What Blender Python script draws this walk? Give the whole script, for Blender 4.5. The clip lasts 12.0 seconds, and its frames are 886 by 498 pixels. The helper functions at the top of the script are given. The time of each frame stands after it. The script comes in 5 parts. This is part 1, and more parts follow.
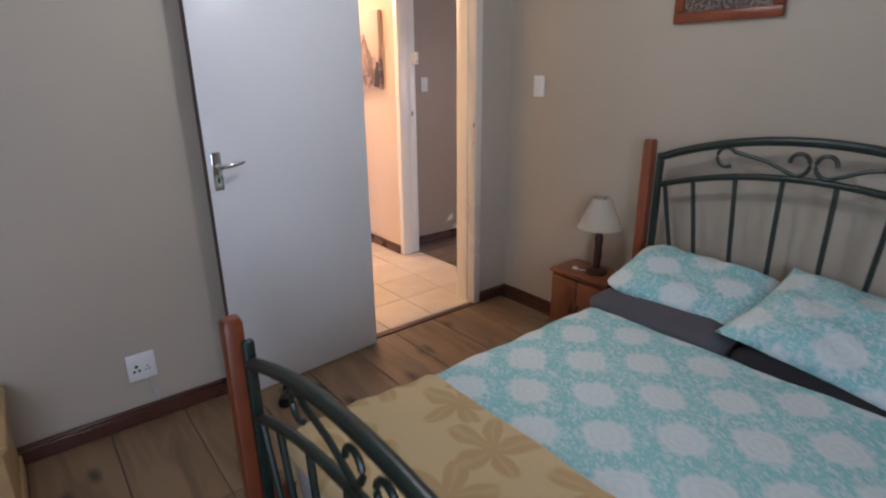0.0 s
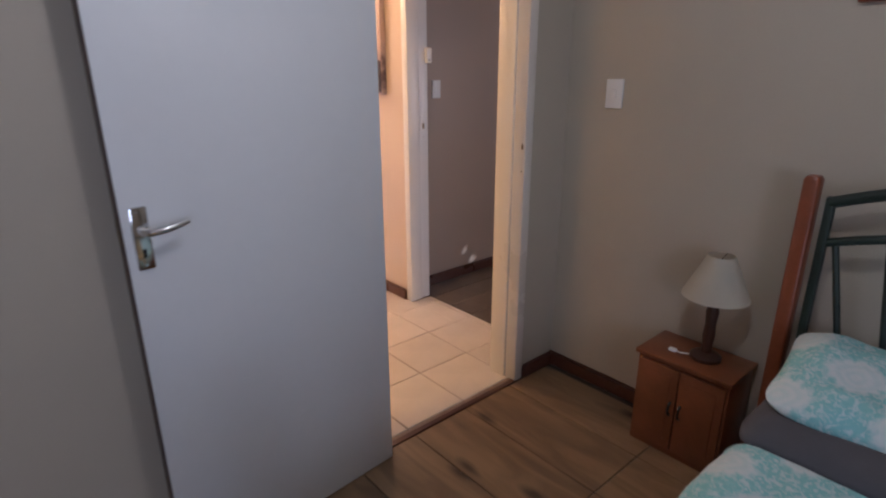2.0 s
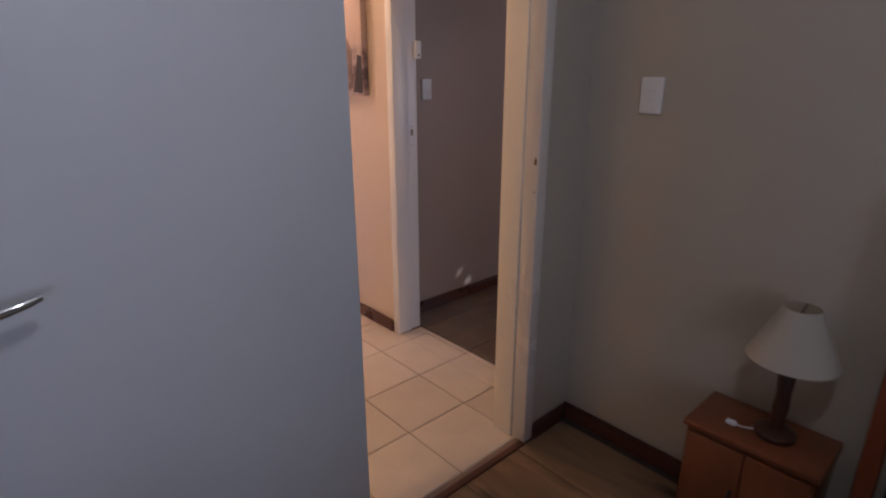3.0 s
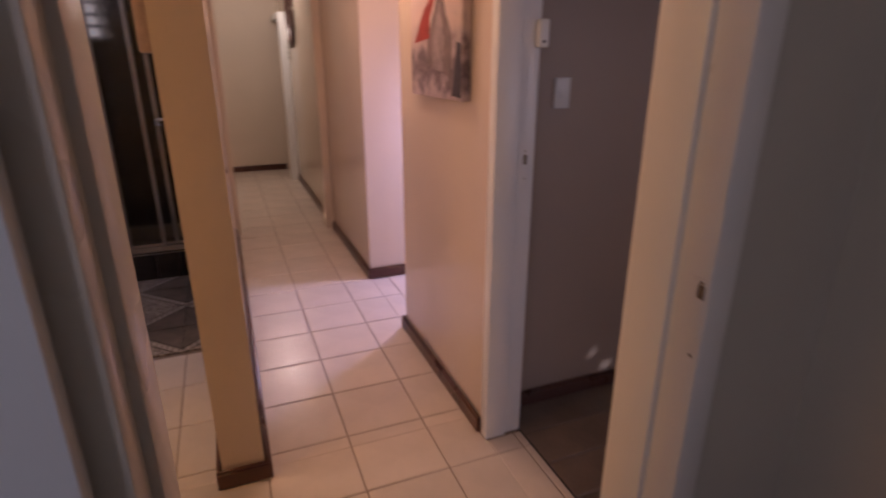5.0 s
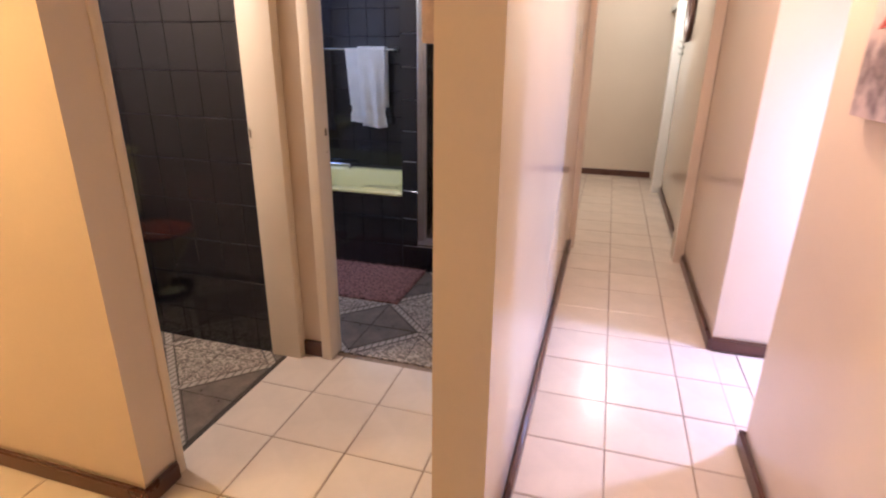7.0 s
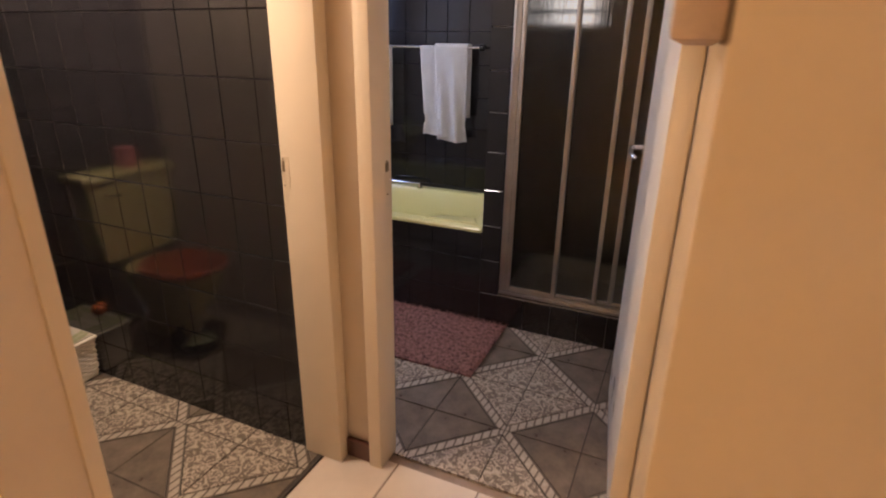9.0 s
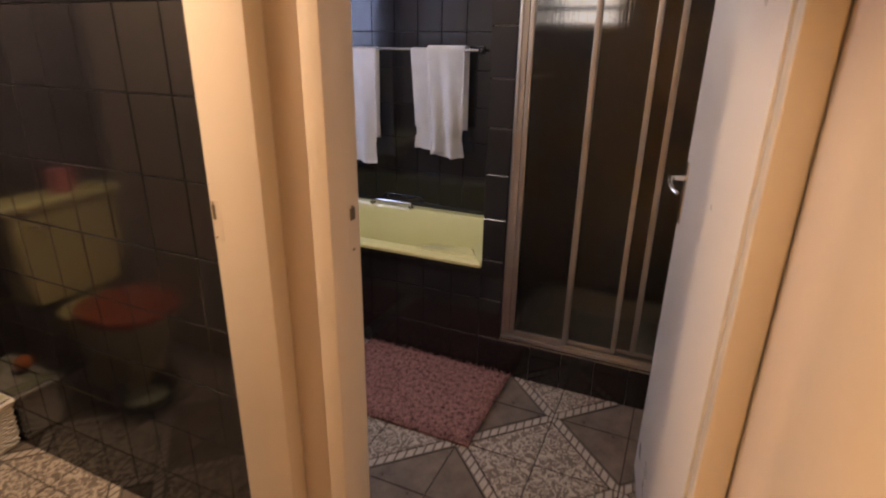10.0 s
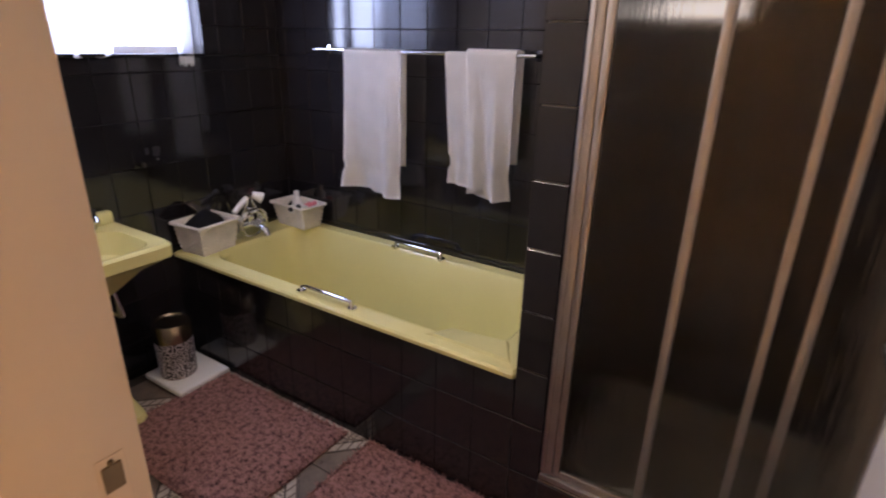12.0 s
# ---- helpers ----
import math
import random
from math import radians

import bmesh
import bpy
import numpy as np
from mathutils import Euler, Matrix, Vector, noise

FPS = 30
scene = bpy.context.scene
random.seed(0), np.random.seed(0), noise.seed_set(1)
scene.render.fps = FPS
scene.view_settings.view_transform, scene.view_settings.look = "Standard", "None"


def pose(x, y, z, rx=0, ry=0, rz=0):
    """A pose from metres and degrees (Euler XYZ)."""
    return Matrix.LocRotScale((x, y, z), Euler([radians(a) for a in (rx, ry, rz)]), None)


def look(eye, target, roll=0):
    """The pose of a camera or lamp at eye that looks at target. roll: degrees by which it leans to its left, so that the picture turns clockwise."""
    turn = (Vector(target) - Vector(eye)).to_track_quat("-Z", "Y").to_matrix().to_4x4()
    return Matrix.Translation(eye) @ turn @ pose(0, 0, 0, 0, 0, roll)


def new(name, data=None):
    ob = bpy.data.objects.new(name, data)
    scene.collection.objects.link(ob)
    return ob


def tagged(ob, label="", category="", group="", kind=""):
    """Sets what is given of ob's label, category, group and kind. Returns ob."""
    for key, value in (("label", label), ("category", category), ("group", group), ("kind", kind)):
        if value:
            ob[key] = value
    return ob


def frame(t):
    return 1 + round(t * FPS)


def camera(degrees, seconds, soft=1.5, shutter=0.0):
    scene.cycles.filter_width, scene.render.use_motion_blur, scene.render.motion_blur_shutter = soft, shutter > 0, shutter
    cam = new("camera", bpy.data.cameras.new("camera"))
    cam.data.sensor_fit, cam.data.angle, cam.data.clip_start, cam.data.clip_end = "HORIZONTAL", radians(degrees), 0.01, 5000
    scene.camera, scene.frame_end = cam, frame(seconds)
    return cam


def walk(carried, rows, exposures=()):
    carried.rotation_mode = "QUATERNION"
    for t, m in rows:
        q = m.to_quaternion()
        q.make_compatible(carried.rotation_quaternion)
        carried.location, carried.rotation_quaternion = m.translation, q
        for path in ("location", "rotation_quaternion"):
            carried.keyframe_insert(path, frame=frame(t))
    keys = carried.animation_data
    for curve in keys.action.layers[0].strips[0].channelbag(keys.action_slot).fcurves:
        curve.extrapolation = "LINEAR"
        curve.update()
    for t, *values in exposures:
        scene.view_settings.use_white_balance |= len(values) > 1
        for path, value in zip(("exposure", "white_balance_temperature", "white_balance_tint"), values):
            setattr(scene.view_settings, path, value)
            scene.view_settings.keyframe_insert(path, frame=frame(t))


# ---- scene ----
cam = camera(78.9, 12.0, soft=2.0, shutter=0.5)
EXPOSURES = [(0.0, 0.35, 5550, 13), (1.0, 0.06, 5550, 14), (1.5, 0.04, 5550, 15), (2.5, -0.52, 5350, 19), (4.5, -1.22, 5500, 26), (5.0, -1.22, 5750, 33),
             (5.5, -0.85, 5650, 32), (6.0, -0.34, 5400, 22), (6.5, -0.03, 5300, 17), (7.5, 0.26, 5000, 13), (9.5, 0.03, 6350, 17), (10.5, -0.06, 6500, 18), (11.5, -0.08, 6650, 19), (12.0, 0.15, 6350, 20)]
PATH = [
    (0, (0.000, 0.000, 1.500), (1.182, 1.486, 0.873), -0.57),
    (0.5, (0.127, 0.231, 1.525), (1.308, 1.719, 0.900), -0.49),
    (1, (0.200, 0.459, 1.524), (1.386, 1.945, 0.902), -0.31),
    (1.5, (0.238, 0.675, 1.510), (1.440, 2.151, 0.895), -0.19),
    (2, (0.397, 0.912, 1.495), (1.641, 2.350, 0.875), -0.15),
    (2.5, (0.559, 1.109, 1.485), (1.844, 2.512, 0.868), -0.04),
    (3.4, (0.870, 1.450, 1.483), (2.130, 2.880, 0.855), -0.10),
    (4.5, (1.394, 1.778, 1.489), (2.458, 3.341, 0.839), -0.20),
    (5, (1.600, 1.956, 1.517), (2.303, 3.707, 0.853), 0.03),
    (5.5, (1.754, 2.095, 1.530), (2.058, 3.952, 0.854), 0.06),
    (6, (1.862, 2.214, 1.532), (1.782, 4.093, 0.850), 0.24),
    (6.5, (1.851, 2.426, 1.522), (1.489, 4.268, 0.833), 0.58),
    (7, (1.801, 2.635, 1.516), (1.265, 4.437, 0.832), 0.66),
    (7.5, (1.738, 2.866, 1.498), (1.089, 4.632, 0.818), 0.63),
    (9.5, (1.334, 3.599, 1.536), (0.571, 5.311, 0.836), 1.00),
    (10, (1.261, 3.849, 1.542), (0.501, 5.562, 0.845), 0.99),
    (10.5, (1.167, 4.065, 1.559), (0.410, 5.776, 0.854), 1.19),
    (11, (1.102, 4.264, 1.551), (0.356, 5.981, 0.848), 1.55),
    (11.5, (1.075, 4.531, 1.574), (0.273, 6.221, 0.867), 1.64),
    (12, (1.050, 4.719, 1.575), (0.051, 6.299, 0.863), 1.32),
]
walk(cam, [(t, look(eye, target, roll)) for t, eye, target, roll in PATH], EXPOSURES)

# ---- world and large lights ----
world = bpy.data.worlds.new("sky")
scene.world = world
world.use_nodes = True
sky = world.node_tree.nodes.new("ShaderNodeTexSky")
sky.sky_type, sky.sun_disc, sky.sun_elevation, sky.sun_rotation = "NISHITA", False, radians(32), radians(124)
backg = world.node_tree.nodes["Background"]
backg.inputs["Strength"].default_value = 0.1
world.node_tree.links.new(sky.outputs[0], backg.inputs["Color"])


def lamp(name, kind, m, power, colour, size=0.1, size_y=None):
    data = bpy.data.lights.new(name, kind)
    data.energy, data.color = power, colour
    if kind == "AREA":
        data.shape, data.size, data.size_y = "RECTANGLE", size, size_y or size
    elif kind == "SUN":
        data.angle = radians(0.5)
    else:
        data.shadow_soft_size = size
    ob = new(name, data)
    ob.matrix_world = m
    return ob


SUN_WAY = Vector((-0.70, 0.467, -0.52))
sun = lamp("sun", "SUN", Matrix.Translation((8, 0, 6)) @ SUN_WAY.to_track_quat("-Z", "Y").to_matrix().to_4x4(), 5.0, (1.0, 0.95, 0.86))
bedroom_bulb = lamp("bedroom_bulb", "POINT", pose(1.0, 1.3, 2.36), 15.5, (1.0, 0.94, 0.86), 0.06)
hall_bulb = lamp("hall_bulb", "POINT", pose(-0.60, 2.98, 2.36), 72, (1.0, 0.61, 0.205), 0.07)
lobby_bulb = lamp("corridor_near_bulb", "POINT", pose(2.03, 4.72, 2.36), 58, (1.0, 0.61, 0.31), 0.16)
corridor_bulb = lamp("corridor_bulb", "POINT", pose(2.05, 8.6, 2.36), 46, (1.0, 0.84, 0.58), 0.06)
window_bath = lamp("bathroom_window_light", "AREA", look((-1.47, 5.90, 1.82), (0, 5.95, 1.4)), 22, (0.52, 0.63, 1.0), 0.95, 0.6)
bath_bulb = lamp("bathroom_bulb", "POINT", pose(-0.05, 5.68, 2.36), 25, (1.0, 0.86, 0.71), 0.06)
wc_bulb = lamp("toilet_bulb", "POINT", pose(-0.52, 4.16, 2.36), 86, (1.0, 0.76, 0.52), 0.06)
window_pass = lamp("passage_door_light", "AREA", look((3.54, 5.475, 0.85), (2.0, 4.80, 0.0)), 58, (0.66, 0.66, 1.0), 0.10, 1.3)
window_bed = lamp("bedroom_window_light", "AREA", look((-1.0, -2.14, 1.55), (-0.6, 0, 1.3)), 30, (0.82, 0.86, 1.0), 1.4, 1.1)
# Fill lamp added to brighten bedroom 2; the wall behind it has no window.
room_2_fill = lamp("bedroom_2_fill_light", "AREA", look((4.4, 0.86, 1.5), (3.4, 3.8, 1.0)), 26, (1.0, 0.90, 0.88), 1.2, 1.0)

# ---- materials ----


def mat(name, base, rough=0.5, metal=0.0, var=0.10, scale=4.0, grain=40.0, bump=0.05, spec=0.5, dark=None, piece=0.0, rough_var=0.08):
    """A surface with variation at two scales; piece: how far its pieces differ from one another."""
    m = bpy.data.materials.new(name)
    m.use_nodes = True
    n, l = m.node_tree.nodes, m.node_tree.links
    b = n["Principled BSDF"]
    co = n.new("ShaderNodeTexCoord")
    big, small = n.new("ShaderNodeTexNoise"), n.new("ShaderNodeTexNoise")
    big.inputs["Scale"].default_value, small.inputs["Scale"].default_value = scale, grain
    big.inputs["Detail"].default_value, small.inputs["Detail"].default_value = 4, 3
    l.new(co.outputs["Object"], big.inputs["Vector"])
    l.new(co.outputs["Object"], small.inputs["Vector"])
    ramp = n.new("ShaderNodeMix")
    ramp.data_type = "RGBA"
    low = dark or tuple(c * (1 - 2.2 * var) for c in base)
    ramp.inputs[6].default_value, ramp.inputs[7].default_value = (*low, 1), (*[min(1, c * (1 + var)) for c in base], 1)
    mixf = n.new("ShaderNodeMath")
    mixf.operation = "MULTIPLY_ADD"
    mixf.inputs[1].default_value = 0.3
    l.new(small.outputs["Fac"], mixf.inputs[0])
    sub = n.new("ShaderNodeMath")
    sub.operation = "MULTIPLY_ADD"
    sub.inputs[1].default_value, sub.inputs[2].default_value = 1.1, -0.12
    l.new(big.outputs["Fac"], sub.inputs[0])
    l.new(sub.outputs[0], mixf.inputs[2])
    mixf.use_clamp = True
    l.new(mixf.outputs[0], ramp.inputs[0])
    colour = ramp.outputs[2]
    if piece:
        info, hsv, rng = n.new("ShaderNodeObjectInfo"), n.new("ShaderNodeHueSaturation"), n.new("ShaderNodeMapRange")
        rng.inputs["To Min"].default_value, rng.inputs["To Max"].default_value = 1 - piece, 1 + piece
        l.new(info.outputs["Random"], rng.inputs["Value"])
        l.new(rng.outputs[0], hsv.inputs["Value"])
        l.new(colour, hsv.inputs["Color"])
        colour = hsv.outputs[0]
    l.new(colour, b.inputs["Base Color"])
    rr = n.new("ShaderNodeMapRange")
    rr.inputs["To Min"].default_value, rr.inputs["To Max"].default_value = max(0.02, rough - rough_var), min(1, rough + rough_var)
    l.new(big.outputs["Fac"], rr.inputs["Value"])
    l.new(rr.outputs[0], b.inputs["Roughness"])
    b.inputs["Metallic"].default_value = metal
    b.inputs["Specular IOR Level"].default_value = spec
    if bump:
        bp = n.new("ShaderNodeBump")
        bp.inputs["Strength"].default_value, bp.inputs["Distance"].default_value = bump, 0.01
        l.new(small.outputs["Fac"], bp.inputs["Height"])
        l.new(bp.outputs[0], b.inputs["Normal"])
    return m


def nodes_of(m):
    return m.node_tree.nodes, m.node_tree.links, m.node_tree.nodes["Principled BSDF"]


M_BEDWALL = mat("beige_wall_paint", (0.485, 0.43, 0.345), 0.5, var=0.05, scale=1.5, grain=120, bump=0.06)
M_HALLWALL = mat("cream_wall_paint", (0.67, 0.565, 0.455), 0.12, var=0.04, scale=1.5, grain=60, bump=0.010, rough_var=0.03)
M_HALLMATT = mat("cream_matt_paint", (0.67, 0.575, 0.47), 0.55, var=0.04, scale=1.5, grain=60, bump=0.03)
M_ROOMWALL = mat("taupe_wall_paint", (0.40, 0.315, 0.255), 0.5, var=0.05, scale=1.5, grain=120, bump=0.06)
M_CEIL = mat("white_ceiling", (0.78, 0.77, 0.74), 0.8, var=0.03)
M_WHITE = mat("white_gloss_paint", (0.79, 0.80, 0.81), 0.32, var=0.03, scale=2, grain=30, bump=0.03)
M_IVORY = mat("ivory_gloss_paint", (0.73, 0.675, 0.60), 0.30, var=0.03, scale=3, grain=60, bump=0.012)
M_CREAM = mat("cream_gloss_paint", (0.68, 0.585, 0.455), 0.30, var=0.02, scale=3, grain=60, bump=0.012, rough_var=0.03)
M_BASE = mat("brown_skirting", (0.085, 0.031, 0.02), 0.3, var=0.2, scale=6, grain=60, bump=0.05)
M_GROUT = mat("brown_grout", (0.27, 0.20, 0.155), 0.9, var=0.2, scale=12)
M_TILE = mat("cream_floor_tile", (0.66, 0.57, 0.49), 0.24, var=0.07, scale=5, grain=26, bump=0.015, piece=0.04, rough_var=0.07)
M_BLACK = mat("black_gloss_tile", (0.0125, 0.0118, 0.0145), 0.105, var=0.2, scale=5, grain=30, bump=0.012, spec=0.6, piece=0.06, rough_var=0.04)
M_DARKGROUT = mat("dark_grout", (0.06, 0.05, 0.042), 0.9, var=0.2, scale=12)
M_BLACKGROUT = mat("black_wall_grout", (0.065, 0.062, 0.060), 0.6, var=0.2, scale=20)
M_PALEGROUT = mat("pale_wall_grout", (0.50, 0.48, 0.46), 0.7, var=0.2, scale=20)
M_DARKFLOOR = mat("dark_laminate", (0.17, 0.125, 0.095), 0.3, var=0.3, scale=5, grain=50, bump=0.03, piece=0.2)
M_PLASTIC = mat("white_plastic", (0.80, 0.80, 0.78), 0.3, var=0.02, bump=0)
M_DARKHOLE = mat("black_plastic", (0.012, 0.012, 0.012), 0.4, bump=0)
M_CHROME = mat("chrome", (0.78, 0.78, 0.78), 0.12, 1.0, var=0.05, bump=0, rough_var=0.05)
M_ALU = mat("brushed_aluminium", (0.46, 0.445, 0.43), 0.40, 1.0, var=0.12, scale=8, grain=90, bump=0.03)
M_BRASS = mat("worn_brass", (0.24, 0.19, 0.13), 0.4, 1.0, var=0.2, bump=0.03)
M_YELLOW = mat("primrose_enamel", (0.71, 0.66, 0.295), 0.16, var=0.03, scale=3, bump=0.0, spec=0.55)
M_REDWOOD = mat("red_stained_wood", (0.24, 0.062, 0.022), 0.34, var=0.25, scale=7, grain=60, bump=0.05)
M_NWOOD = mat("stained_pine", (0.215, 0.070, 0.026), 0.36, var=0.22, scale=6, grain=60, bump=0.04)
M_PINE = mat("pale_pine", (0.50, 0.33, 0.15), 0.45, var=0.15, scale=6, grain=60, bump=0.05)
M_IRON = mat("dark_green_iron", (0.011, 0.024, 0.018), 0.4, 0.0, var=0.25, scale=12, grain=60, bump=0.05, spec=0.6)
M_GREY = mat("charcoal_cloth", (0.085, 0.083, 0.095), 0.9, var=0.12, scale=10, grain=200, bump=0.2)
M_MATT = mat("white_cotton", (0.62, 0.64, 0.66), 0.9, var=0.05, scale=8, grain=200, bump=0.15)
M_SHADE = mat("cream_lampshade", (0.80, 0.74, 0.62), 0.85, var=0.04, scale=8, grain=160, bump=0.08)
M_DARKWOOD = mat("dark_turned_wood", (0.055, 0.022, 0.014), 0.35, var=0.2)
M_TOWEL = mat("white_towel", (0.92, 0.90, 0.885), 0.95, var=0.05, scale=10, grain=260, bump=0.5)
M_WICKER = mat("white_wicker", (0.78, 0.74, 0.67), 0.6, var=0.15, scale=12, grain=90, bump=0.2)
M_RED = mat("red_wood_seat", (0.36, 0.06, 0.022), 0.25, var=0.15, scale=6)
M_BLACKCLOTH = mat("black_cloth", (0.012, 0.012, 0.016), 0.9, var=0.2)
M_CURTAIN = mat("lace_curtain", (0.82, 0.84, 0.88), 0.9, var=0.04, scale=9, grain=120, bump=0.2)
M_STEEL = mat("polished_steel", (0.45, 0.38, 0.28), 0.22, 1.0, var=0.1)


def wood_plank():
    m = mat("oak_vinyl_plank", (0.27, 0.155, 0.075), 0.34, var=0.2, scale=3, grain=40, bump=0.02, piece=0.12)
    n, l, b = nodes_of(m)
    co = n.new("ShaderNodeTexCoord")
    info = n.new("ShaderNodeObjectInfo")
    add = n.new("ShaderNodeVectorMath")
    add.operation = "MULTIPLY_ADD"
    add.inputs[1].default_value = (1, 1, 1)
    scl = n.new("ShaderNodeVectorMath")
    scl.operation = "SCALE"
    scl.inputs[0].default_value = (17, 31, 5)
    l.new(info.outputs["Random"], scl.inputs["Scale"])
    l.new(co.outputs["Object"], add.inputs[0])
    l.new(scl.outputs[0], add.inputs[2])
    mp = n.new("ShaderNodeMapping")
    mp.inputs["Scale"].default_value = (6, 1.1, 1)
    l.new(add.outputs[0], mp.inputs["Vector"])
    wob = n.new("ShaderNodeTexNoise")
    wob.inputs["Scale"].default_value, wob.inputs["Detail"].default_value, wob.inputs["Distortion"].default_value = 1.6, 6, 1.2
    l.new(mp.outputs[0], wob.inputs["Vector"])
    ramp = n.new("ShaderNodeValToRGB")
    e = ramp.color_ramp.elements
    e[0].position, e[0].color = 0.22, (0.110, 0.068, 0.038, 1)
    e[1].position, e[1].color = 0.62, (0.245, 0.158, 0.086, 1)
    mid = e.new(0.45)
    mid.color = (0.185, 0.115, 0.062, 1)
    l.new(wob.outputs["Fac"], ramp.inputs["Fac"])
    knots = n.new("ShaderNodeTexVoronoi")
    knots.voronoi_dimensions = "2D"
    knots.inputs["Scale"].default_value = 2.1
    mk = n.new("ShaderNodeMapping")
    mk.inputs["Scale"].default_value = (1.9, 0.8, 1)
    l.new(add.outputs[0], mk.inputs["Vector"])
    warp = n.new("ShaderNodeVectorMath")
    warp.operation = "MULTIPLY_ADD"
    warp.inputs[1].default_value = (0.10, 0.10, 0.10)
    l.new(wob.outputs["Color"], warp.inputs[0])
    l.new(mk.outputs[0], warp.inputs[2])
    l.new(warp.outputs[0], knots.inputs["Vector"])
    kr = n.new("ShaderNodeValToRGB")
    kr.color_ramp.elements[0].position, kr.color_ramp.elements[0].color = 0.03, (0.10, 0.10, 0.11, 1)
    kr.color_ramp.elements[1].position, kr.color_ramp.elements[1].color = 0.14, (1, 1, 1, 1)
    l.new(knots.outputs["Distance"], kr.inputs["Fac"])
    mul = n.new("ShaderNodeMix")
    mul.data_type, mul.blend_type = "RGBA", "MULTIPLY"
    mul.inputs[0].default_value = 0.85
    l.new(ramp.outputs[0], mul.inputs[6])
    l.new(kr.outputs[0], mul.inputs[7])
    l.new(mul.outputs[2], b.inputs["Base Color"])
    return m


M_PLANK = wood_plank()


def two_tone(name, a, b_, build, rough=0.85, bump=0.15, dist=0.004, crumple=0):
    """A cloth of two colours; build(nodes, links, object_coordinates) gives the factor's socket."""
    m = bpy.data.materials.new(name)
    m.use_nodes = True
    n, l, b = nodes_of(m)
    co = n.new("ShaderNodeTexCoord")
    fac = build(n, l, co.outputs["Object"])
    mix = n.new("ShaderNodeMix")
    mix.data_type = "RGBA"
    mix.inputs[6].default_value, mix.inputs[7].default_value = (*a, 1), (*b_, 1)
    l.new(fac, mix.inputs[0])
    l.new(mix.outputs[2], b.inputs["Base Color"])
    b.inputs["Roughness"].default_value = rough
    weave = n.new("ShaderNodeTexNoise")
    weave.inputs["Scale"].default_value = 180
    l.new(co.outputs["Object"], weave.inputs["Vector"])
    bp = n.new("ShaderNodeBump")
    bp.inputs["Strength"].default_value, bp.inputs["Distance"].default_value = bump, dist
    l.new(weave.outputs["Fac"], bp.inputs["Height"])
    if crumple:
        soft_, bp2 = n.new("ShaderNodeTexNoise"), n.new("ShaderNodeBump")
        soft_.inputs["Scale"].default_value, soft_.inputs["Detail"].default_value, soft_.inputs["Distortion"].default_value = crumple, 3, 0.8
        l.new(co.outputs["Object"], soft_.inputs["Vector"])
        bp2.inputs["Strength"].default_value, bp2.inputs["Distance"].default_value = 0.45, 0.012
        l.new(soft_.outputs["Fac"], bp2.inputs["Height"])
        l.new(bp2.outputs[0], bp.inputs["Normal"])
    l.new(bp.outputs[0], b.inputs["Normal"])
    return m


def math_node(n, l, op, a, b=None, clamp=False):
    k = n.new("ShaderNodeMath")
    k.operation, k.use_clamp = op, clamp
    for i, v in enumerate((a, b)):
        if v is None:
            continue
        if isinstance(v, (int, float)):
            k.inputs[i].default_value = v
        else:
            l.new(v, k.inputs[i])
    return k.outputs[0]


def noise_fac(n, l, co, scale, detail=3, distortion=0.0):
    q = n.new("ShaderNodeTexNoise")
    q.inputs["Scale"].default_value, q.inputs["Detail"].default_value, q.inputs["Distortion"].default_value = scale, detail, distortion
    l.new(co, q.inputs["Vector"])
    return q


